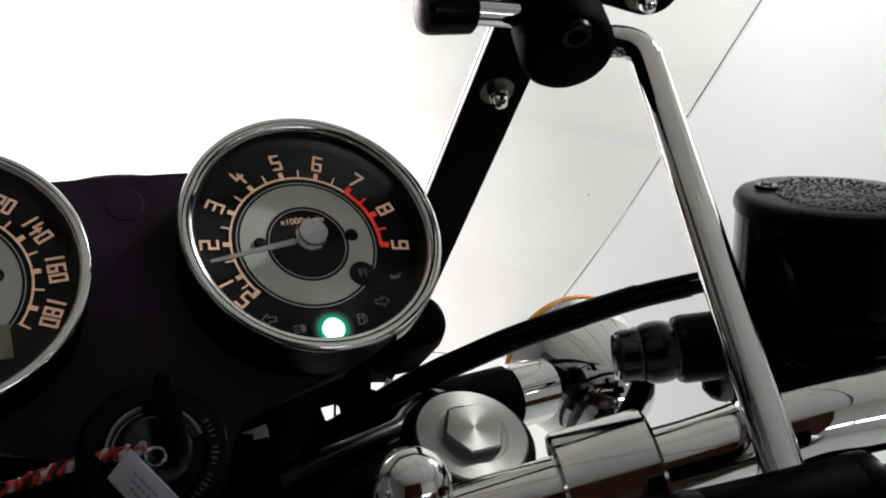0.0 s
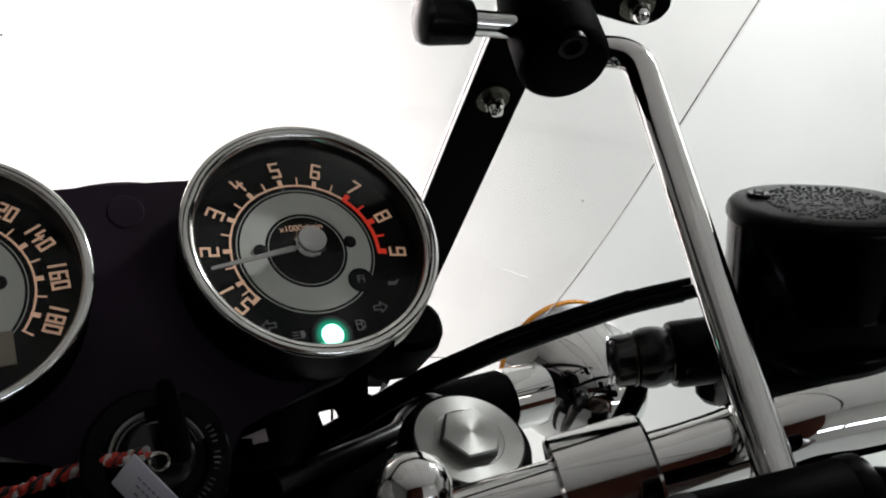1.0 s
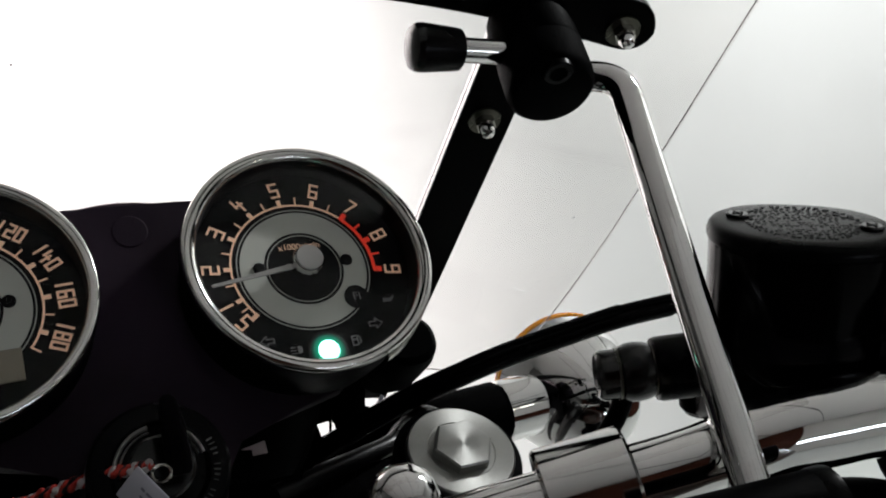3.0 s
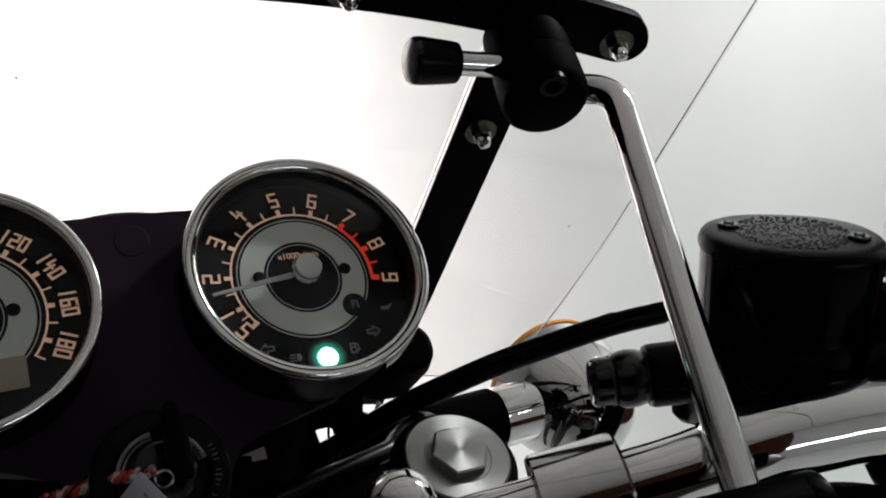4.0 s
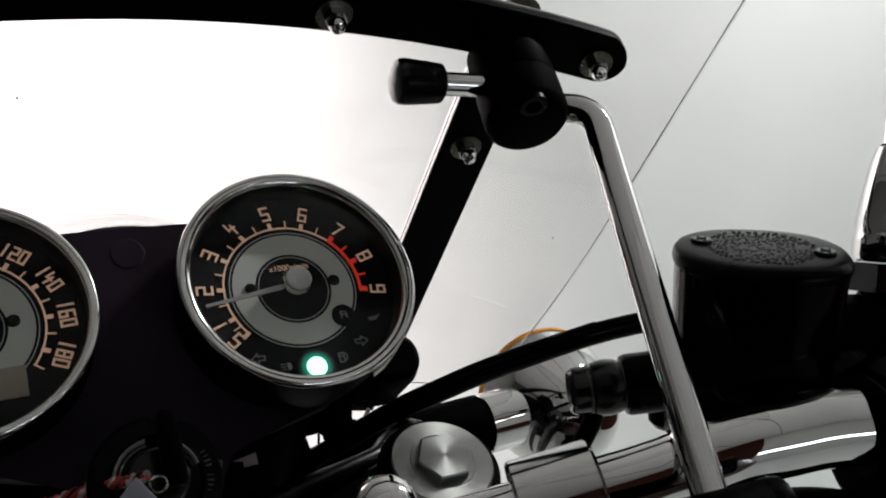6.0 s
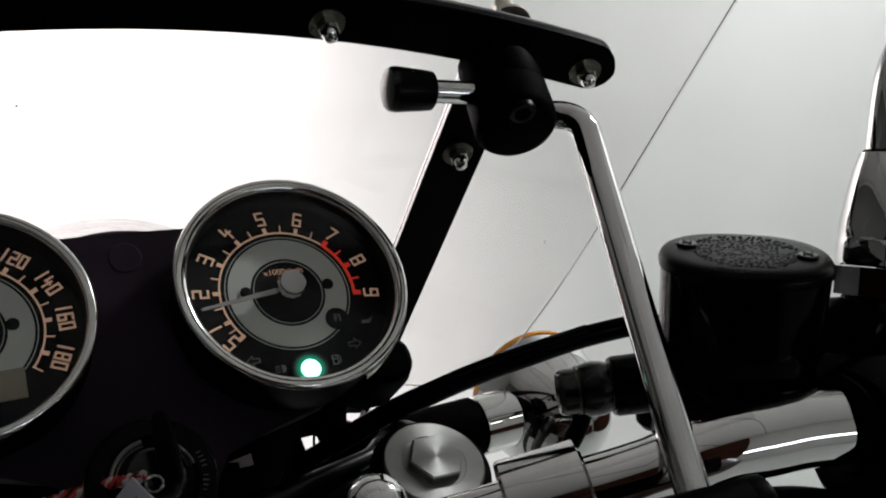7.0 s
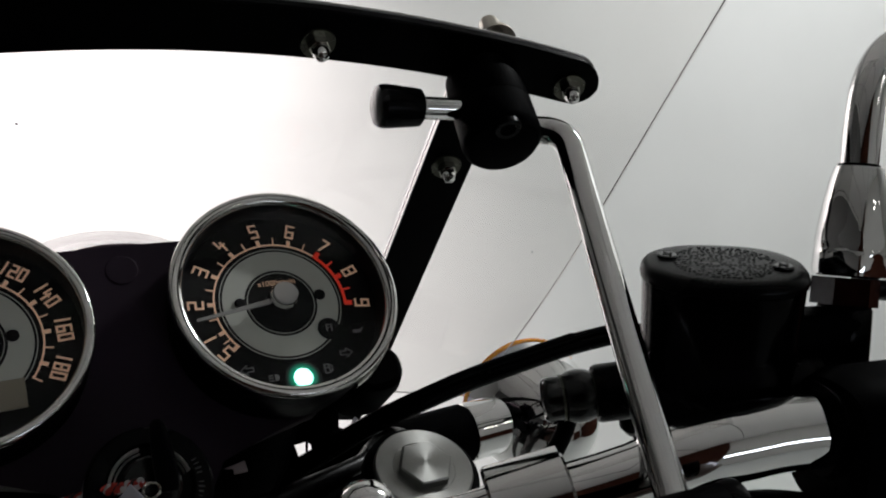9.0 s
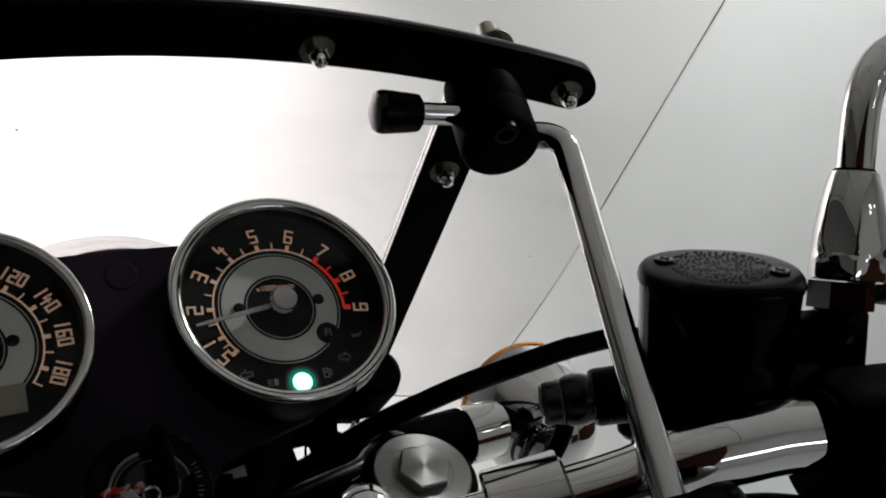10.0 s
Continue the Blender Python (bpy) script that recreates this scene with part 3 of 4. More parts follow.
def windscreen():
    w = thing("windscreen", frame_at(SCREEN_O, (0, 0, 1)), "clear polycarbonate windscreen with fine specks", "windscreen")
    inv = w.matrix_world.inverted()
    bm = bmesh.new()
    nx, nv = 80, 8
    grid = []
    for off in (0.0040, 0.0070):
        rows = []
        for j in range(nv + 1):
            row = []
            for i in range(nx + 1):
                u = -1 + 2 * i / nx
                low = screen_foot(u * screen_edge(-0.257))
                v = low + (0.263 - low) * j / nv
                x = u * screen_edge(v)
                row.append(bm.verts.new(inv @ on_screen(x, v, off)))
            rows.append(row)
        grid.append(rows)
    a, b = grid
    for j in range(nv):
        for i in range(nx):
            bm.faces.new((a[j][i], a[j][i + 1], a[j + 1][i + 1], a[j + 1][i]))
            bm.faces.new((b[j][i], b[j + 1][i], b[j + 1][i + 1], b[j][i + 1]))
    for i in range(nx):
        bm.faces.new((a[0][i], b[0][i], b[0][i + 1], a[0][i + 1]))
        bm.faces.new((a[nv][i], a[nv][i + 1], b[nv][i + 1], b[nv][i]))
    for j in range(nv):
        bm.faces.new((a[j][0], a[j + 1][0], b[j + 1][0], b[j][0]))
        bm.faces.new((a[j][nx], b[j][nx], b[j + 1][nx], a[j + 1][nx]))
    part("sheet", bm, SCREEN, w, "clear sheet").visible_shadow = False
    rim = [inv @ on_screen(screen_edge(0.263 - 0.52 * k / 24), 0.263 - 0.52 * k / 24, 0.0055) for k in range(25)]
    rim += [inv @ on_screen(screen_edge(-0.257) * (1 - 2 * k / 80), screen_foot(screen_edge(-0.257) * (1 - 2 * k / 80)) - 0.0005, 0.0055) for k in range(1, 81)]
    rim += [inv @ on_screen(-screen_edge(-0.257 + 0.52 * k / 24), -0.257 + 0.52 * k / 24, 0.0055) for k in range(1, 25)]
    part("edge", tube(rim, 0.0004, 6), SCREEN_EDGE, w, "polished cut edge")
    specks = bmesh.new()
    rng = random.Random(5)
    for _ in range(34):
        x, v = rng.uniform(-0.06, 0.235), rng.uniform(-0.23, 0.10)
        r = rng.choice((0.0002, 0.0002, 0.0003, 0.0005))
        p, nrm = inv @ on_screen(x, v, 0.0036), -screen_normal(x)
        lathe([(r * 1.3, 0), (r, 0.0003), (0, 0.0004)], 6, specks, frame_at(p, nrm))
    part("specks", specks, GREY_MARK, w, "small dirt specks")["kind"] = "stuff"


windscreen()


def bolt(m, nut=True):
    """A washer with a domed bolt end, z towards the rider."""
    b = thing("bolt", m, "bright domed steel bolt with a washer on the black bracket", "bolt", "windscreen bolts")
    part("washer", lathe([(0.0033, 0), (0.0072, 0), (0.0074, 0.0003), (0.0072, 0.0011), (0.0033, 0.0011)], 36, closed=True), WASHER, b)
    part("nut", extrude_poly(hexagon(0.0046), 0.001, 0.0046), STEEL, b, "", None, 0)
    part("thread", lathe([(0.0030, 0.004), (0.0034, 0.0052), (0.0034, 0.0072), (0.0026, 0.0092), (0.0012, 0.0102), (0, 0.0104)], 28), CHROME, b)
    return b


def strip():
    s = thing("windscreen_bracket", frame_at(SCREEN_O, (0, 0, 1)), "black steel crossbar holding the windscreen, with rounded ends", "bracket")
    inv = s.matrix_world.inverted()
    bm = band(lambda x: 0.0198 - 0.33 * x * x, 0.0120, -0.2040, 0.2040, -0.003, 0.001, 80)
    bmesh.ops.transform(bm, matrix=inv, verts=bm.verts)
    part("crossbar", bm, BRACKET, s, "black painted crossbar")
    bm = band(lambda x: 0.0200 - 0.33 * x * x, 0.0121, -0.2045, 0.2045, 0.0012, 0.0027, 80)
    bmesh.ops.transform(bm, matrix=inv, verts=bm.verts)
    part("gasket", bm, STRIP_EDGE, s, "grey rubber strip behind the crossbar")
    for side in (1, -1):
        # upright strut along the screen
        sections = []
        for i in range(17):
            v = 0.004 - 0.285 * i / 16
            cx = 0.1518 * side
            lo, hi, k = cx - 0.0120, cx + 0.0120, 0.0006
            sections.append([on_screen(lo + k, v, -0.0012), on_screen(hi - k, v, -0.0012), on_screen(hi, v, -0.0006), on_screen(hi, v, 0.0034), on_screen(lo, v, 0.0034), on_screen(lo, v, -0.0006)])
        bm = loft(sections)
        bmesh.ops.transform(bm, matrix=inv, verts=bm.verts)
        part("strut", bm, BRACKET, s, "flat black upright strut")
        # two bright strips imitate the highlight along the strut's left side
        for low, high in ((-0.0006, 0.0010), (0.0016, 0.0030)):
            a, b = cx - 0.0120, cx - 0.0124
            bm = loft([[on_screen(a, v, low), on_screen(b, v, low), on_screen(b + 0.0001, v, high), on_screen(a, v, high)] for v in (0.004 - 0.285 * i / 16 for i in range(17))])
            bmesh.ops.transform(bm, matrix=inv, verts=bm.verts)
            part("edge_highlight", bm, EDGE_HIGHLIGHT, s, "thin bright strip standing in for light caught on the strut's side")
    for x, v in ((0.0745, 0.0145), (0.1905, 0.0055), (-0.0745, 0.0145), (-0.1905, 0.0055)):
        bolt(frame_at(on_screen(x, v, -0.0030), -screen_normal(x)))
    for side in (1, -1):
        bolt(frame_at(on_screen(0.1510 * side, -0.0515, -0.0012), -screen_normal(0.151 * side)))


strip()


def clamp(side):
    """The rubber-bodied clamp on the crossbar with its hand knob and screw."""
    flip = Matrix.Diagonal((side, 1, 1, 1))
    foot, axis = Vector((0.1443, -0.0545, 1.1204)), Vector((0.15, 0.72, 0.67)).normalized()
    m = frame_at(foot, axis)
    c = thing("screen_clamp", flip @ m if side > 0 else frame_at((-foot.x, foot.y, foot.z), (-axis.x, axis.y, axis.z)), "black cylindrical windscreen clamp with a knob", "clamp", "windscreen clamps")
    length = 0.0400
    part("body", lathe([(0, 0.0), (0.0120, 0.0), (0.0150, 0.0008), (0.0167, 0.0028), (0.0172, 0.0055), (0.0171, 0.019), (0.0169, 0.0195), (0.0171, 0.020), (0.0165, length), (0, length)], 64), RUBBER, c, "black rubber-covered cylinder")
    part("socket_screw", lathe([(0.0031, 0.0), (0.0034, -0.0007), (0.0052, -0.0007), (0.0057, -0.0002), (0.0057, 0.002), (0.0031, 0.002)], 32, closed=True), CAST, c, "black socket screw", Matrix.Translation((-0.0030 * side, -0.0112, 0)))
    end_m = c.matrix_world.inverted() @ frame_at(on_screen(0.1560 * side, 0.0165, 0.0072), screen_normal(0.156 * side))
    part("screw_end", lathe([(0.0092, 0), (0.0090, 0.0016), (0.0070, 0.0036), (0.0050, 0.0052), (0.0047, 0.0060), (0.0047, 0.0125), (0.0042, 0.0140), (0.0026, 0.0152), (0, 0.0156)], 32), ZINC, c, "zinc screw end and washer", end_m)
    inv = c.matrix_world.inverted()
    s = side
    p0, p1, p2 = Vector((0.1420 * s, -0.0390, 1.1352)), Vector((0.1140 * s, -0.0370, 1.1370)), Vector((0.0948 * s, -0.0352, 1.1372))
    shaft = (p1 - p0).normalized()
    part("shaft", lathe([(0.0048, 0), (0.0048, 0.028), (0, 0.028)], 32), CHROME, c, "chrome shaft", inv @ frame_at(p0, shaft))
    knob = part("knob", lathe([(0, 0), (0.0068, 0), (0.0078, 0.0008), (0.0081, 0.003), (0.0091, 0.0155), (0.0090, 0.0168), (0, 0.0168)], 48), CAST, c, "tapered black knob", inv @ frame_at(p1, shaft))
    part("knob_end", lathe([(0, 0.0166), (0.0090, 0.0166), (0.0089, 0.0178), (0.0080, 0.0192), (0.0055, 0.0202), (0, 0.0206)], 48), KNOB, knob, "glossy rounded end")


clamp(1)
clamp(-1)


def stay(side):
    """The chrome rod from the clamp down to the handlebar."""
    pts = [(0.1585, -0.0425, 1.1268), (0.1739, -0.0564, 1.1261), (0.1432, -0.1663, 1.0119), (0.1417, -0.1718, 1.0062)]
    pts = [(x * side, y, z) for x, y, z in pts]
    r = thing("screen_stay", frame_at(pts[-1], (0, 0, 1)), "bent polished chrome rod between windscreen clamp and handlebar", "rod", "windscreen rods")
    bm = tube(fillet_path(pts, 0.0150, 14), 0.0060, 32)
    bmesh.ops.transform(bm, matrix=r.matrix_world.inverted(), verts=bm.verts)
    part("rod", bm, CHROME, r)
    end = Vector(pts[-1]) - Vector(pts[-2])
    part("end_cap", lathe([(0.0059, -0.0008), (0.0062, 0.0), (0.0062, 0.003), (0.0050, 0.0046), (0, 0.0052)], 28), RUBBER, r, "black rubber end cap", r.matrix_world.inverted() @ frame_at(pts[-1], end))


stay(1)
stay(-1)

# ---- handlebar and its fittings ----
BAR = [(0.0, -0.085, 0.966), (0.060, -0.1055, 0.9835), (0.1000, -0.1225, 0.9960), (0.1355, -0.1372, 1.0062), (0.1663, -0.1480, 1.0153), (0.1870, -0.1535, 1.0185), (0.2150, -0.1620, 1.0206), (0.30, -0.190, 1.020)]


def handlebar():
    pts = [(-x, y, z) for x, y, z in BAR[:0:-1]] + BAR
    h = thing("handlebar", frame_at(BAR[0], (0, 0, 1)), "polished chrome tubular handlebar", "handlebar")
    run = smooth_path(pts, 8)
    bm = tube(run, [0.0113 + 0.0030 * min(1.0, max(0.0, (abs(p.x) - 0.148) / 0.034)) for p in run], 40)
    bmesh.ops.transform(bm, matrix=h.matrix_world.inverted(), verts=bm.verts)
    part("tube", bm, CHROME, h)
    for s in (1, -1):
        a, b = Vector((0.0990 * s, -0.1222, 0.9960)), Vector((0.1255 * s, -0.1332, 1.0038))
        n = (b - a).length
        part("sleeve", lathe([(0.0112, 0), (0.0168, 0), (0.0178, 0.0012), (0.0178, n - 0.0012), (0.0168, n), (0.0112, n)], 64, closed=True), CHROME_SOFT, h, "wider chrome sleeve", h.matrix_world.inverted() @ frame_at(a, b - a))
        a, b = Vector((0.1500 * s, -0.1430, 1.0106)), Vector((0.1540 * s, -0.1445, 1.0117))
        n = (b - a).length
        part("collar", lathe([(0.0112, 0), (0.0122, 0), (0.0126, 0.0006), (0.0126, n), (0.0112, n)], 48, closed=True), CHROME, h, "", h.matrix_world.inverted() @ frame_at(a, b - a))


handlebar()


def dome_nut(side):
    d = thing("dome_nut", frame_at((0.0450 * side, -0.1290, 1.0050), (0, -0.25, 0.97)), "chrome domed nut on the handlebar mount", "nut", "handlebar nuts")
    part("dome", lathe([(0.0108, 0.0), (0.0113, 0.0045), (0.0111, 0.0090), (0.0101, 0.0138), (0.0080, 0.0176), (0.0045, 0.0200), (0, 0.0208)], 40), CHROME_SOFT, d)
    part("hexagon", extrude_poly(hexagon(0.0122), -0.002, 0.0006), CHROME_SOFT, d, "", None, 0)
    part("washer", lathe([(0.012, -0.0045), (0.0125, -0.003), (0.012, -0.0018), (0, -0.0018)], 36), CHROME_SOFT, d)


dome_nut(1)
dome_nut(-1)

FORK_AXIS = Vector((0, -0.45, 0.893)).normalized()


def chamfered_hexagon(r, z0, z1, c):
    """A hexagon head whose top edge is broken by a small chamfer."""
    bm = extrude_poly(hexagon(r, 0), z0, z1)
    bmesh.ops.bevel(bm, geom=[e for e in bm.edges if all(abs(v.co.z - z1) < 1e-6 for v in e.verts)], offset=c, segments=1, affect="EDGES")
    return bm


def fork(side):
    """Fork leg with its turned cap bolt."""
    m = frame_at((0.1095 * side, -0.0475, 0.9825), FORK_AXIS)
    k = thing("front_fork", m, "black fork leg topped by a turned aluminium cap bolt", "fork", "fork legs")
    part("tube", lathe([(0.0225, -0.006), (0.0258, -0.0085), (0.0262, -0.012), (0.0262, -0.12), (0.020, -0.12), (0.020, -1.08), (0, -1.08)], 56), PAINT, k, "black fork tube")
    cap = part("cap", lathe([(0.0212, -0.010), (0.0222, -0.004), (0.0221, -0.0008), (0.0214, 0.0), (0.0140, 0.0), (0.0136, -0.0003), (0, -0.0003)], 72), TURNED, k, "brushed aluminium cap bolt")
    part("rim", lathe([(0.0222, -0.009), (0.0258, -0.0085), (0.0266, -0.0065), (0.0260, -0.0045), (0.0240, -0.0034), (0.0222, -0.0030)], 72, closed=True), RUBBER, k, "black rim")
    part("hexagon", chamfered_hexagon(0.0126, -0.0028, 0.0038, 0.0007), TURNED, cap, "raised hexagon", None, 0)
    return k


fork(1)
fork(-1)


def reservoir():
    """Front brake fluid reservoir with its lid, on the master cylinder."""
    m = frame_at((0.2058, -0.1190, 1.0180), (-0.05, -0.08, 1), (0.80, -0.60, 0))
    r = thing("brake_reservoir", m, "black brake fluid reservoir with embossed lid", "reservoir")
    part("body", loft([superellipse(0.0312 * k, 0.0262 * k, z, 2.4, 64) for z, k in ((0.008, 0.90), (0.012, 0.945), (0.03, 0.975), (0.0548, 1.0))]), GLOSS, r, "glossy black body")
    lid = part("lid", loft([superellipse(0.0322 * k, 0.0270 * k, z, 2.35, 72) for z, k in ((0.0550, 0.975), (0.0555, 0.995), (0.0570, 1.0), (0.0587, 0.985), (0.0600, 0.955), (0.0608, 0.90), (0.0612, 0.80), (0.0614, 0.4))]), LID, r, "black plastic lid")
    for x, y in ((-0.0215, 0.0045), (0.0215, -0.0045)):
        screw = part("lid_screw", lathe([(0.0040, 0.0608), (0.0040, 0.0620), (0.0034, 0.0625), (0, 0.0625)], 24), PAINT, lid, "black cross-head screw", Matrix.Translation((x, y, 0)))
        cross = stroke(bmesh.new(), (-0.0018, 0), (0.0018, 0), 0.0008, 0.0624, 0.0628)
        stroke(cross, (0, -0.0018), (0, 0.0018), 0.0008, 0.0624, 0.06285)
        part("slot", cross, CAST, screw, "", pose(0, 0, 0, 0, 0, 35), 0)
    marks = bmesh.new()
    rng = random.Random(3)
    for row in range(18):
        y = 0.0184 - row * 0.00215
        reach = 0.0195 * max(0.0, 1 - abs(y / 0.0200) ** 2.2) ** 0.5
        x = -reach
        while x < reach:
            n = rng.uniform(0.0003, 0.0010)
            if rng.random() < 0.80:
                lift = rng.uniform(-0.0003, 0.0003)
                stroke(marks, (x, y + lift), (x + n, y + lift + rng.uniform(-0.0003, 0.0003)), rng.uniform(0.0003, 0.0007), 0.0608, 0.06158)
                if rng.random() < 0.6:
                    stroke(marks, (x, y - 0.0006), (x + rng.uniform(-0.0003, 0.0003), y + 0.0006), 0.0004, 0.0608, 0.06159)
            x += n + rng.uniform(0.0007, 0.0018)
    part("raised_lettering", marks, LID, lid, "rows of raised unreadable lettering", None, 0)


reservoir()


def master_cylinder():
    a, b = Vector((0.1424, -0.0893, 1.0212)), Vector((0.1674, -0.1013, 1.0245))
    m = frame_at(a, b - a, (0, 0, 1))
    c = thing("master_cylinder", m, "black brake master cylinder with hose union on the handlebar", "brake")
    part("cylinder", lathe([(0.009, 0.0205), (0.0112, 0.0212), (0.0118, 0.0228), (0.0118, 0.036), (0.015, 0.043), (0.015, 0.10), (0, 0.10)], 48), CAST, c, "black cast cylinder")
    part("banjo", lathe([(0.0088, 0.0085), (0.0098, 0.0090), (0.0106, 0.0115), (0.0109, 0.0145), (0.0106, 0.0175), (0.0098, 0.0200), (0.0088, 0.0205)], 48), PAINT, c, "black hose union")
    for z in (0.0078, 0.0208):
        part("washer", lathe([(0.006, z - 0.0006), (0.0096, z - 0.0004), (0.0096, z + 0.0004), (0.006, z + 0.0006)], 40, closed=True), WASHER, c, "thin metal washer")
    head = lathe([(0, 0.003), (0.0040, 0.003), (0.0052, 0.0008), (0.0078, 0.0), (0.0088, 0.0008), (0.0092, 0.0022), (0.0092, 0.0072), (0, 0.0072)], 40)
    part("bolt_head", head, KNOB, c, "black bolt head", None, 40)
    body = loft([superellipse(0.016 * k, 0.020 * k, z, 2.6, 40, cx=-0.008) for z, k in ((0.036, 0.75), (0.042, 0.95), (0.050, 1.0), (0.11, 1.0))])
    part("casting", body, CAST, c, "black casting")
    part("lower_boss", lathe([(0, -0.0105), (0.0040, -0.0098), (0.0066, -0.0076), (0.0076, -0.0040), (0.0080, 0.0080), (0.0105, 0.0150), (0, 0.0150)], 40), CAST, c, "rounded black boss", m.inverted() @ frame_at((0.1845, -0.0985, 1.0115), (0.1, -0.1, 1)))
    inv = m.inverted()
    hose = tube(smooth_path([inv @ Vector(p) for p in ((0.1552, -0.0950, 1.0195), (0.1537, -0.0923, 1.0140), (0.1524, -0.0905, 1.0060), (0.1507, -0.0870, 0.9970), (0.150, -0.080, 0.985), (0.148, -0.05, 0.95), (0.145, 0.0, 0.90))], 8), 0.0038, 20)
    part("hose_end", hose, RUBBER, c, "black brake hose")
    clampb = loft([superellipse(0.0185 * k, 0.0175 * k, z, 2.8, 40) for z, k in ((0.0, 0.9), (0.003, 1.0), (0.022, 1.0), (0.025, 0.9))])
    part("bar_clamp", clampb, RUBBER, c, "black clamp round the bar", inv @ frame_at((0.2146, -0.1616, 1.0205), (0.95, -0.30, 0)))


master_cylinder()


def switch_box():
    s = thing("switch_housing", frame_at((0.2275, -0.1668, 1.0150), (0.97, -0.22, 0.0), (0, 0, 1)), "black throttle and switch housing on the handlebar", "switch")
    part("housing", loft([superellipse(0.0290 * k, 0.026 * k, z, 2.7, 48, cx=-0.001) for z, k in ((-0.012, 0.72), (-0.008, 0.90), (0.0, 1.0), (0.085, 1.0), (0.09, 0.92))]), RUBBER, s, "black plastic housing")
    inv = s.matrix_world.inverted()
    part("mirror_boss", loft([superellipse(0.0094 * k, 0.0100 * k, z, 3.0, 36) for z, k in ((0.0, 1.1), (0.02, 1.05), (0.032, 1.0), (0.034, 0.9))]), CAST, s, "black mirror boss", inv @ frame_at((0.2600, -0.1345, 1.0230), (0.09, 0.04, 1)))
    part("boss_arm", box((0.046, 0.020, 0.042), (0, 0, 0), 0.004, 3), RUBBER, s, "black arm between mirror and reservoir", inv @ frame_at((0.2420, -0.1300, 1.0345), (0.03, 0, 1), (0.95, -0.2, 0)))
    part("lever", tube(smooth_path([inv @ Vector(p) for p in ((0.272, -0.131, 1.0635), (0.285, -0.1352, 1.0616), (0.33, -0.128, 1.052), (0.40, -0.128, 1.040))], 6), [0.006] * 18 + [0.0055], 16), CAST, s, "black brake lever")


switch_box()


def fluted(r, k, z, n=72):
    """A ring between a circle and a hexagon."""
    out = []
    for i in range(n):
        t = 360.0 * i / n + 15
        six = math.cos(radians(30)) / math.cos(radians((t + 8) % 60 - 30))
        out.append(Vector((1.07 * r * (1 - k + k * six) * math.cos(radians(t)), r * (1 - k + k * six) * 1.07 * math.sin(radians(t)), z)))
    return out


def mirror():
    base = Vector((0.2644, -0.1329, 1.0685))
    m = frame_at(base, (0.0081, 0.0063, 0.0452))
    r = thing("mirror_stem", m, "chrome mirror stem rising from the brake clamp", "mirror")
    part("cone", loft([fluted(*q) for q in ((0.0136, 0.7, -0.0008), (0.0147, 0.85, 0.0), (0.0151, 0.85, 0.0020), (0.0151, 0.85, 0.0072), (0.0148, 0.55, 0.0088), (0.0143, 0.25, 0.0096), (0.0143, 0.35, 0.0102), (0.0148, 0.70, 0.0116), (0.0148, 0.72, 0.0150), (0.0142, 0.64, 0.0205), (0.0129, 0.45, 0.0285), (0.0110, 0.18, 0.0375), (0.0095, 0.0, 0.0427), (0.0090, 0.0, 0.0446), (0.0080, 0.0, 0.0452))]), CHROME, r, "fluted chrome cone with hexagon foot", None, 25)
    part("seal", lathe([(0.0070, 0.0448), (0.0084, 0.0450), (0.0085, 0.0457), (0.0079, 0.0461), (0.0070, 0.0461)], 40), RUBBER, r, "thin black seal")
    inv = m.inverted()
    run = [Vector((0, 0, 0.0440)), Vector((0, 0, 0.0520))] + [inv @ Vector(p) for p in ((0.2763, -0.1238, 1.1310), (0.2804, -0.1217, 1.1432), (0.2868, -0.1203, 1.1535), (0.2972, -0.1190, 1.1612), (0.320, -0.117, 1.168), (0.36, -0.114, 1.175))]
    part("stem", tube(smooth_path(run, 8), 0.0077, 32), CHROME, r, "bent chrome rod")
    part("lock_nut", extrude_poly(hexagon(0.0136, 22), -0.0125, -0.0012), DARKENED_CHROME, r, "chrome hexagon lock nut, coloured dark for what it reflects", Matrix.Translation((-0.0018, 0, 0)), 0)


mirror()

# ---- cables ----


def cables():
    run = [(0.055, 0.070, 0.905), (0.0817, 0.0513, 0.9418), (0.0986, 0.0365, 0.9600), (0.1188, 0.0227, 0.9763), (0.1378, 0.0125, 0.9871), (0.1605, 0.0066, 0.9955), (0.1909, 0.0030, 1.0022), (0.2220, 0.0001, 1.0079), (0.2534, -0.0055, 1.0121), (0.2847, -0.0123, 1.0163), (0.30, -0.05, 1.02)]
    for dz, rad, last, cut in ((0.0042, 0.0018, 9, 8), (-0.0014, 0.0035, 11, 9)):
        pts = [Vector(p) + Vector((0, 0.0, dz)) for p in run]
        c = thing("control_cable", frame_at(pts[0], (0, 0, 1)), "black sheathed control cable curving over to the handlebar", "cable", "control cables")
        inv = c.matrix_world.inverted()
        part("sheath", tube([inv @ p for p in smooth_path(pts[:last], 8)], rad, 20), SHEATH, c)
        part("outer_sleeve", tube([inv @ p for p in smooth_path(pts[:cut], 8)[:-1 if cut == 9 else None]], rad + 0.0006, 20), SHEATH, c, "thicker rubber sleeve")


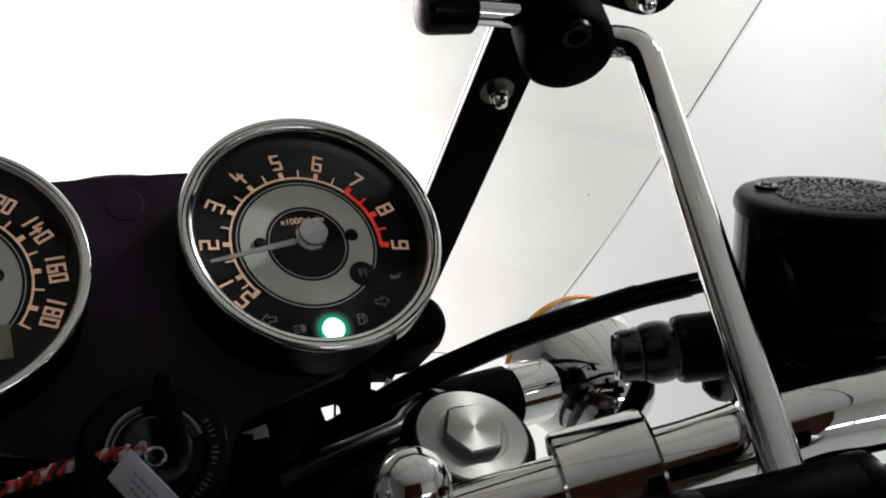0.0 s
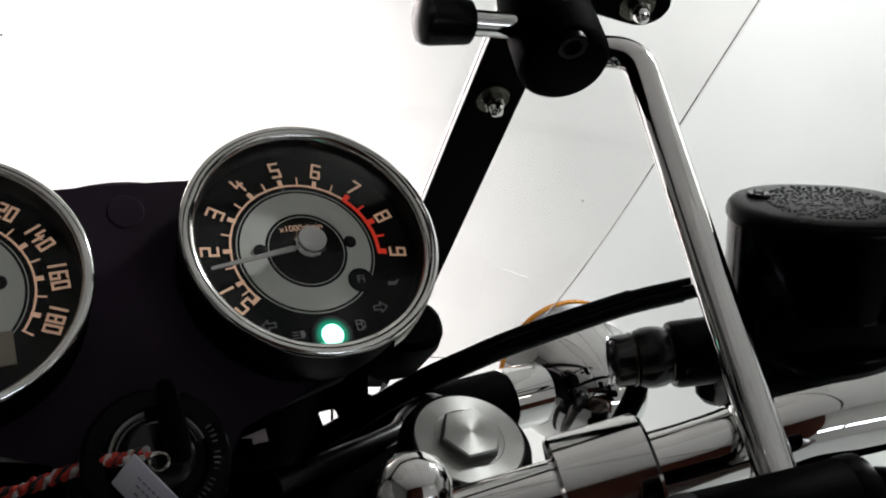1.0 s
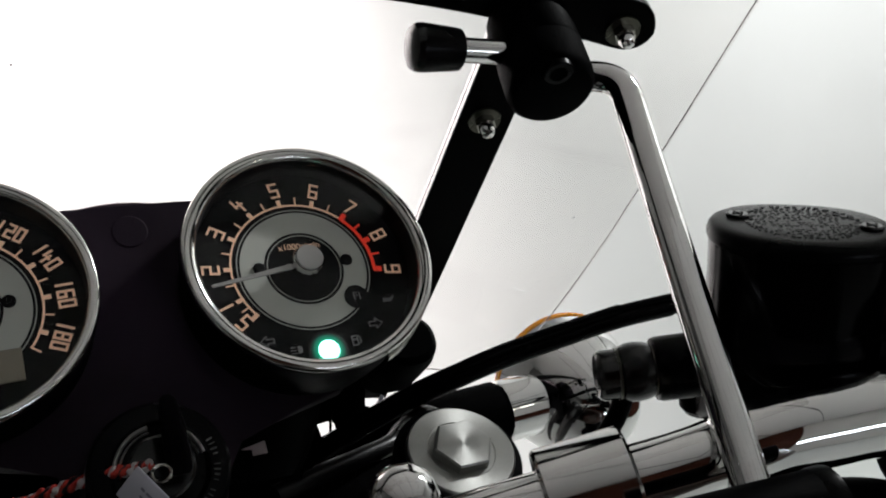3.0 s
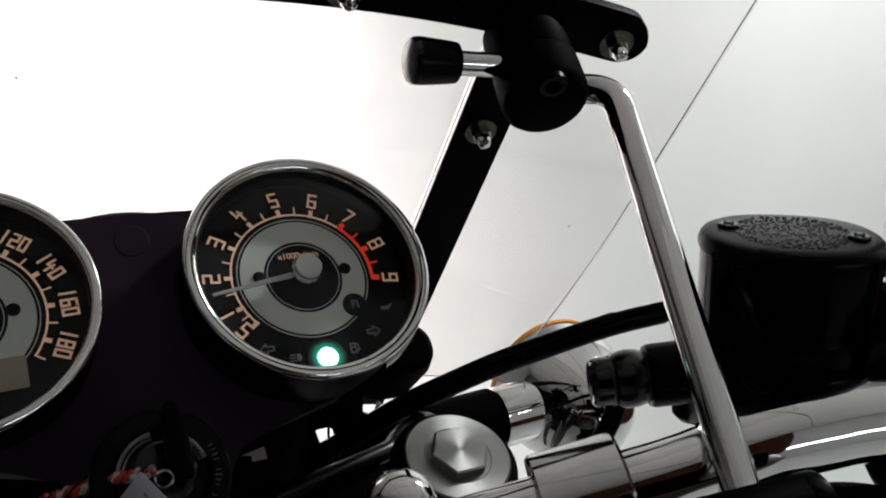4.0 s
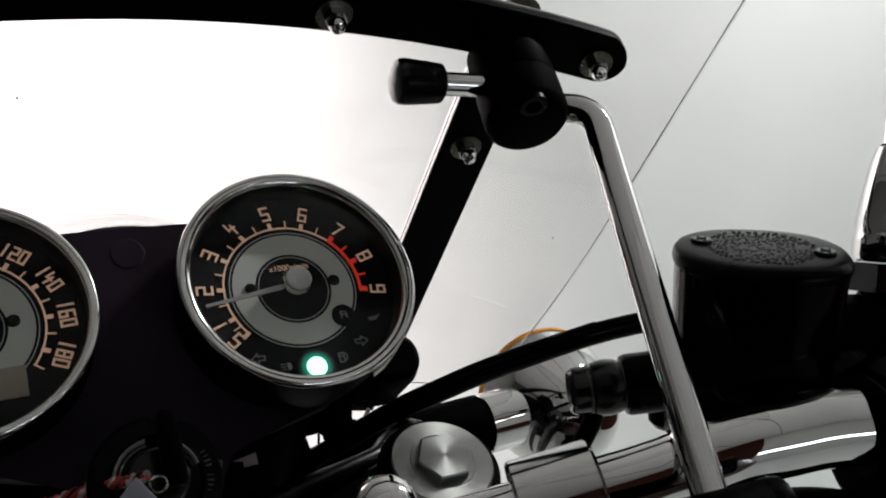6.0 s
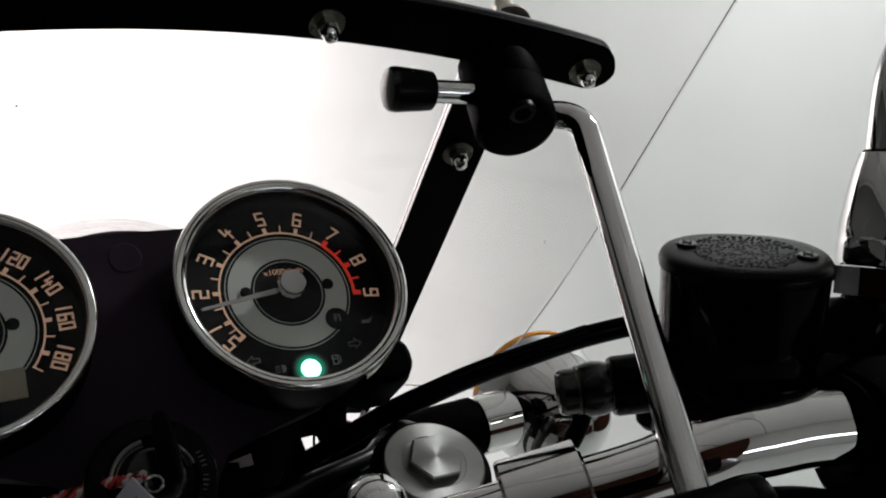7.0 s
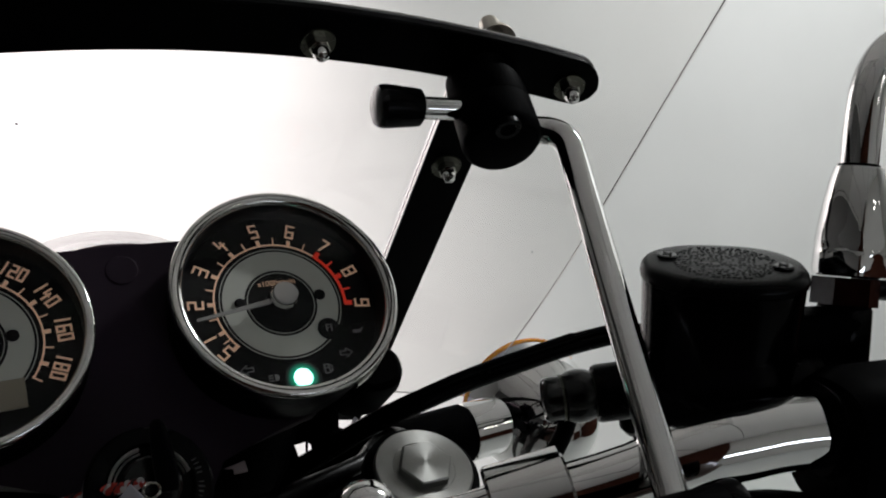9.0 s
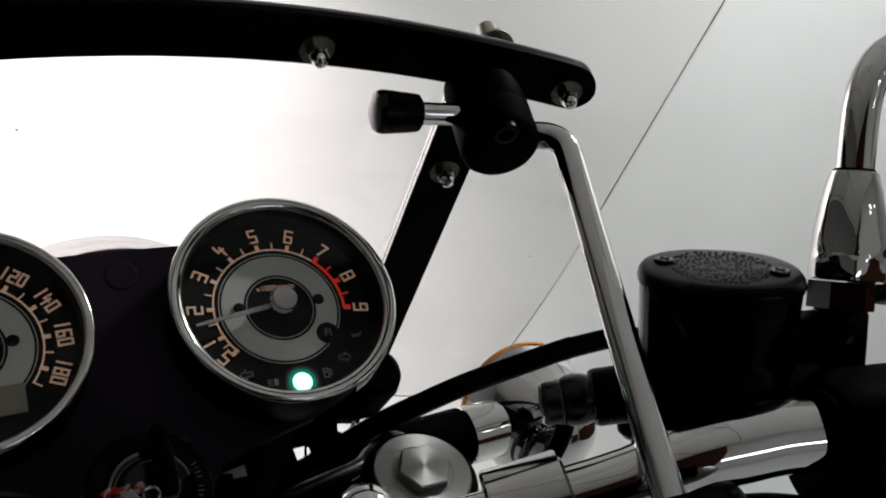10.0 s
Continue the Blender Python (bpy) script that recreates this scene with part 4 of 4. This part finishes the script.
def front_hose():
    """Glossy hose that runs under the cables to the fork leg."""
    pts = [Vector(p) for p in ((0.040, -0.024, 0.968), (0.060, -0.018, 0.9695), (0.080, -0.011, 0.9695), (0.098, -0.004, 0.9695), (0.107, 0.005, 0.9700), (0.117, 0.013, 0.9700), (0.128, 0.018, 0.969), (0.150, 0.022, 0.955))]
    c = thing("brake_hose", frame_at(pts[0], (0, 0, 1)), "glossy black hose passing beside the fork leg", "hose")
    inv = c.matrix_world.inverted()
    part("sheath", tube([inv @ p for p in smooth_path(pts, 8)], 0.0042, 20), CABLE, c)


cables()
front_hose()

# ---- turn signal ----


def indicator(side):
    m = frame_at((0.2636 * side, 0.0973, 0.9300), (0.08 * side, 0.99, 0.10), (1, 0, 0))
    t = thing("turn_signal", m, "chrome bullet turn signal with amber lens on a black stalk", "turn signal", "front turn signals")
    part("housing", lathe([(0.0420 * math.sin(radians(4.5 * i)), 0.014 - 0.065 * math.cos(radians(4.5 * i))) for i in range(20)] + [(0.0422, 0.014)], 96), CHROME, t, "polished chrome bowl")
    lens = part("lens", lathe([(0.0412, 0.0142), (0.0430, 0.0146), (0.0431, 0.0178), (0.0402, 0.0208), (0.028, 0.0245), (0, 0.026)], 72), AMBER, t, "amber lens")
    inv = m.inverted()
    beads = bmesh.new()
    for k in range(60):
        a = math.tau * k / 60
        lathe([(0.0013, -0.0006), (0.0010, 0.0006), (0, 0.0010)], 6, beads, frame_at((0.0428 * math.cos(a), 0.0428 * math.sin(a), 0.0162), (math.cos(a), math.sin(a), 0)))
    part("lens_ribs", beads, AMBER, lens, "moulded ribs")
    stalk = inv @ frame_at((0.2065 * side, 0.0880, 0.9290), (side, 0, 0.05))
    part("stalk", lathe([(0.0165, 0), (0.0180, 0.001), (0.0180, 0.0285), (0.0168, 0.0295), (0.0160, 0.042)], 56), CHROME, t, "chrome stalk sleeve", stalk)
    part("boot", lathe([(0.0162, -0.09), (0.0176, -0.08), (0.0181, -0.001), (0.0162, 0.0)], 56), RUBBER, t, "black rubber stalk", stalk)


indicator(1)
indicator(-1)

# ---- ignition ----


def ignition():
    m = frame_at((-0.0070, -0.0519, 1.0015), PANEL_N)
    s = thing("ignition_switch", m, "black ignition lock with chrome ring and key inserted", "ignition")
    part("barrel", lathe([(0.0235, -0.05), (0.0235, 0.0), (0.0222, 0.002), (0.0165, 0.0025), (0.0150, 0.001), (0.0, 0.001)], 64), CAST, s, "black barrel")
    for a0, a1 in ((98, 168), (12, 48)):
        part("ring", lathe([(0.0141, 0.001), (0.0146, 0.0030), (0.0151, 0.0034), (0.0155, 0.0022), (0.0153, 0.001)], 36, closed=True, arc=a1 - a0, start=a0), BRIGHT, s, "thin bright metal ring")
        part("inner_ring", lathe([(0.0127, 0.001), (0.0129, 0.0024), (0.0132, 0.0026), (0.0134, 0.001)], 36, closed=True, arc=a1 - a0, start=a0), BRIGHT, s, "second thin metal ring")
    marks = bmesh.new()
    rng = random.Random(4)
    for k in range(16):
        a = radians(-62 + 5.6 * k)
        if k in (6, 11):
            continue
        p = Vector((math.cos(a), math.sin(a)))
        h = rng.uniform(0.0005, 0.0009)
        stroke(marks, p * (0.0184 - h), p * (0.0184 + h), rng.uniform(0.0003, 0.0007), 0.0018, 0.0026)
    part("ring_lettering", marks, DIM_MARK, s, "small unreadable grey lettering", None, 0)
    part("lock", lathe([(0.011, 0.001), (0.011, 0.005), (0.0100, 0.006), (0, 0.006)], 48), PAINT, s)


ignition()


def key():
    foot, tip = Vector((-0.0040, -0.0660, 1.0054)), Vector((-0.0026, -0.0538, 1.0271))
    m = frame_at(foot, tip - foot, (0.95, -0.3, 0))
    k = thing("ignition_key", m, "black-headed key standing in the ignition lock", "key")
    rows = ((0.0, 0.0026, 0.0016, 0.0012), (0.0015, 0.0038, 0.0024, 0.0010), (0.008, 0.0042, 0.0028, 0.0006), (0.016, 0.0039, 0.0028, 0.0), (0.022, 0.0032, 0.0025, -0.0006), (0.0250, 0.0026, 0.0020, -0.0009), (0.0262, 0.0014, 0.0012, -0.0010))
    part("head", loft([superellipse(a, b, z, 2.8, 36, cx=c) for z, a, b, c in rows]), PLASTIC, k, "black plastic head")
    part("blade", box((0.0075, 0.020, 0.0022), (0, 0.010, 0.012), 0.0004), STEEL, k)
    part("split_ring", tube([Vector((-0.0046 + 0.0030 * math.cos(math.tau * i / 24), -0.0028 + 0.0012 * math.sin(math.tau * i / 12), 0.0012 + 0.0027 * math.sin(math.tau * i / 24))) for i in range(25)], 0.00055, 10), STEEL, k, "steel split ring")


key()


def key_tag():
    a, b, e = Vector((-0.0235, -0.0598, 1.0029)), Vector((-0.0149, -0.0649, 1.0084)), Vector((-0.0064, -0.0798, 0.9994))
    along, across = (e - b).normalized(), (a - b).normalized()
    m = frame_at((a + b) / 2 + along * 0.019, along.cross(across) * (1 if along.cross(across).y < 0 else -1), along)
    t = thing("key_tag", m, "white plastic tag hanging from the key ring", "tag")
    part("plate", box((0.038, (a - b).length, 0.0014), (0.0, 0, 0), 0.0006, 2), TAG, t)
    bars = bmesh.new()
    rng = random.Random(12)
    for row in range(3):
        x = -0.0125 + 0.0012 * row
        while x < -0.001:
            n = rng.uniform(0.0006, 0.0016)
            stroke(bars, (x, 0.0018 - 0.0021 * row), (x + n, 0.0018 - 0.0021 * row), 0.0007, 0.0006, 0.0009)
            x += n + rng.uniform(0.0010, 0.0016)
    part("print", bars, TAG_PRINT, t, "unreadable grey print", None, 0)


key_tag()


def cord():
    rng = random.Random(9)
    path = smooth_path([(-0.0117, -0.0610, 1.0085), (-0.0168, -0.0560, 1.0058), (-0.0238, -0.0505, 1.0035), (-0.0335, -0.0430, 0.9990), (-0.0434, -0.0350, 0.9929), (-0.0549, -0.0301, 0.9894), (-0.0712, -0.0229, 0.9854)], 12)
    c = thing("braided_cord", frame_at(path[0], (0, 0, 1)), "red and white braided cord on the key", "cord")
    inv = c.matrix_world.inverted()
    for j, mat in enumerate((CORD_RED, CORD_WHITE, CORD_RED, CORD_DARK)):
        pts = []
        for i, p in enumerate(path):
            a = i * 0.62 + j * math.tau / 4 + rng.uniform(-0.5, 0.5)
            k = 0.0012 + rng.uniform(-0.0004, 0.0004)
            pts.append(inv @ (p + Vector((rng.uniform(-0.0004, 0.0004), k * math.cos(a), k * math.sin(a)))))
        fine = smooth_path(pts, 3)
        part("strand", tube(fine, [0.0011 + 0.0003 * math.sin(0.7 * i + j) for i in range(len(fine))], 8), mat, c, "dark strand" if mat is CORD_DARK else "red strand" if mat is CORD_RED else "white strand")


cord()

# ---- what lies under and behind ----


def top_bridge():
    b = thing("fork_bridge", frame_at((0, -0.045, 0.962), FORK_AXIS), "black cast fork bridge under the instruments", "bridge")
    part("plate", loft([superellipse(0.15, 0.036, z, 3.0, 64) for z in (-0.022, -0.012)]), CAST, b)
    part("stem_column", lathe([(0.030, -0.012), (0.030, -0.20), (0, -0.20)], 48), CAST, b)


top_bridge()


def lamp_bracket(side):
    """Black plate beside the headlamp with a square hole in it."""
    m = frame_at((0.0905 * side, 0.0570, 0.9545), (-0.44 * side, -0.87, 0.21), (0.89 * side, -0.45, 0))
    b = thing("lamp_bracket", m, "black steel headlamp bracket with a square hole", "bracket", "headlamp brackets")
    outer = [(-0.0479, 0.0217), (-0.0161, 0.0290), (0.0110, 0.0160), (0.0166, 0.0116), (0.0315, 0.0079), (0.0474, 0.0019), (0.0474, -0.0418), (-0.0479, -0.0418)]
    hole = [(-0.0042, 0.0021), (0.0040, 0.0042), (0.0053, -0.0003), (-0.0019, -0.0042)]
    bm = bmesh.new()
    edges = []
    for loop in (outer, hole):
        vs = [bm.verts.new((x, y, 0)) for x, y in loop]
        edges += [bm.edges.new((vs[k], vs[(k + 1) % len(vs)])) for k in range(len(vs))]
    bmesh.ops.triangle_fill(bm, use_beauty=True, edges=edges)
    grown = bmesh.ops.extrude_face_region(bm, geom=bm.faces[:])
    bmesh.ops.translate(bm, vec=(0, 0, -0.002), verts=[v for v in grown["geom"] if isinstance(v, bmesh.types.BMVert)])
    part("plate", bm, BRACKET, b, "", None, 0)
    part("upright", box((0.0165, 0.0040, 0.0230), (0, 0, 0), 0.0008, 2), BRACKET, b, "black upright under the gauge", m.inverted() @ Matrix.Translation((0.0970 * side, 0.0420, 0.9752)))
    part("wire_clip", box((0.0022, 0.0070, 0.0010), (0, 0, 0), 0.0003), TAG, b, "pale plastic wire clip", m.inverted() @ frame_at((0.1321 * side, 0.0860, 0.9505), (-0.44 * side, -0.87, 0.21), (0.8 * side, -0.4, -0.45)))
    part("tab", box((0.0010, 0.0085, 0.004), (0.0022, 0.0, -0.004)), STEEL, b, "bare metal tab")


lamp_bracket(1)
lamp_bracket(-1)


def headlamp():
    h = thing("headlamp", frame_at((0, 0.079, 0.9885), (0, 0.975, -0.222)), "black headlamp with a pale glossy top cover", "headlamp")
    back = [(0.0, -0.068), (0.030, -0.067), (0.055, -0.062), (0.072, -0.053), (0.0805, -0.0425)]
    part("shell", lathe(back, 64, arc=230, start=-25), RUBBER, h, "black back")
    barrel = [(0.0805, -0.0425), (0.0835, -0.041), (0.0850, -0.036), (0.0852, 0.010), (0.0880, 0.014), (0.0880, 0.028), (0.085, 0.034), (0.079, 0.034)]
    part("cover", lathe([(0.0, -0.052), (0.060, -0.052), (0.0740, -0.0515), (0.0777, -0.0500), (0.0820, -0.0290), (0.0858, -0.0083), (0.0864, 0.012), (0.0866, 0.028), (0.085, 0.034), (0.079, 0.034)], 96, arc=130, start=205), LAMP_CHROME, h, "pale glossy top cover")
    part("barrel", lathe(barrel, 64, arc=230, start=-25), RUBBER, h, "black barrel")
    part("lens", lathe([(0.079, 0.030), (0.056, 0.041), (0, 0.047)], 64), CHROME_SOFT, h)
    inv = h.matrix_world.inverted()
    flap = bmesh.new()
    corners = [inv @ Vector(p) for p in ((0.0364, 0.0088, 0.9747), (0.0454, 0.0053, 0.9784), (0.0460, 0.0036, 0.9736), (0.0405, 0.0061, 0.9723), (0.0404, 0.0068, 0.9747))]
    for lift in (0, 0.001):
        flap.faces.new([flap.verts.new(p + Vector((0, 0, lift))) for p in corners])
    bmesh.ops.bridge_loops(flap, edges=flap.edges[:])
    part("wiring_label", flap, PALE_PLASTIC, h, "pale plastic wiring label", None, 0)


headlamp()


def tank():
    t = thing("fuel_tank", frame_at((0, -0.455, 0.832), (0, 0, 1)), "dark brown painted fuel tank behind the handlebar", "fuel tank")
    rows = ((-0.29, 0.08, 0.05, 0.05), (-0.24, 0.11, 0.075, 0.06), (-0.10, 0.175, 0.100, 0.065), (0.08, 0.195, 0.108, 0.065), (0.20, 0.185, 0.104, 0.062), (0.250, 0.160, 0.090, 0.060), (0.275, 0.12, 0.070, 0.055), (0.288, 0.06, 0.05, 0.05))
    secs = []
    for y, a, b, c in rows:
        secs.append([Vector((p.x, y, p.y + c)) for p in superellipse(a, b, 0, 2.6, 48)])
    part("shell", loft(secs), TANK_PAINT, t)
    part("frame_tube", tube([Vector((0, -0.2, 0.0)), Vector((0, 0.25, 0.02)), Vector((0, 0.42, 0.05))], 0.024, 24), PAINT, t, "black frame tube")


tank()


def engine():
    e = thing("engine", frame_at((0, -0.50, 0.0), (0, 0, 1)), "dark engine and frame under the fuel tank", "engine")
    part("crankcase", loft([superellipse(0.20 * k, 0.26 * k, z, 3.0, 40) for z, k in ((0.0, 0.5), (0.18, 0.85), (0.24, 1.0), (0.48, 1.0), (0.54, 0.85))]), CAST, e, "dark crankcase")
    part("cylinder_block", loft([superellipse(0.17 * k, 0.13 * k, z, 4.0, 40) for z, k in ((0.50, 1.0), (0.62, 1.0), (0.64, 1.05), (0.75, 1.0), (0.775, 0.8))]), CAST, e, "dark cylinder block")


engine()


def seat():
    t = thing("seat", frame_at((0, -1.02, 0.74), (0, 0, 1)), "black padded seat behind the fuel tank", "seat")
    part("cushion", loft([[Vector((p.x, y, p.y)) for p in superellipse(a, b, 0, 2.8, 40)] for y, a, b in ((-0.36, 0.08, 0.03), (-0.32, 0.12, 0.05), (0.05, 0.14, 0.055), (0.22, 0.11, 0.05), (0.28, 0.08, 0.035))]), RUBBER, t, "black cover")
    part("rear_frame", tube([Vector((0, -0.3, -0.06)), Vector((0, 0.1, -0.10)), Vector((0, 0.5, -0.16))], 0.03, 20), PAINT, t, "black frame tube")


seat()


STAY_A, STAY_B = Vector((0.1560, -0.1836, 1.0088)), Vector((0.1080, -0.1701, 1.0019))
GUIDE = [(0.1805, -0.1572, 0.9862), (0.2016, -0.1609, 0.9839), (0.2291, -0.1679, 0.9769), (0.27, -0.18, 0.965)]


def bar_fittings():
    """Black clamp and grip guide under the right of the handlebar."""
    c = thing("stay_clamp", frame_at(STAY_A, STAY_B - STAY_A), "black clamp joining the chrome rod to the handlebar", "clamp")
    n = (STAY_B - STAY_A).length
    part("body", lathe([(0, -0.001), (0.0110, -0.001), (0.0126, 0.0005), (0.0130, 0.002), (0.0130, n - 0.002), (0.0110, n), (0, n)], 40), RUBBER, c, "black rubber sleeve")
    for k in (0.0008, n - 0.0008):
        part("end_ring", lathe([(0.0096, -0.0030), (0.0131, -0.0028), (0.0134, -0.0012), (0.0134, 0.0012), (0.0131, 0.0028), (0.0096, 0.0030)], 40), CAST, c, "black end ring", Matrix.Translation((0, 0, k)))
    g = thing("cable_guide", frame_at(GUIDE[0], (0, 0, 1)), "black cable guide under the handlebar", "cable guide")
    inv = g.matrix_world.inverted()
    part("tube", tube(smooth_path([inv @ Vector(p) for p in GUIDE], 8), 0.0138, 28), RUBBER, g)


bar_fittings()
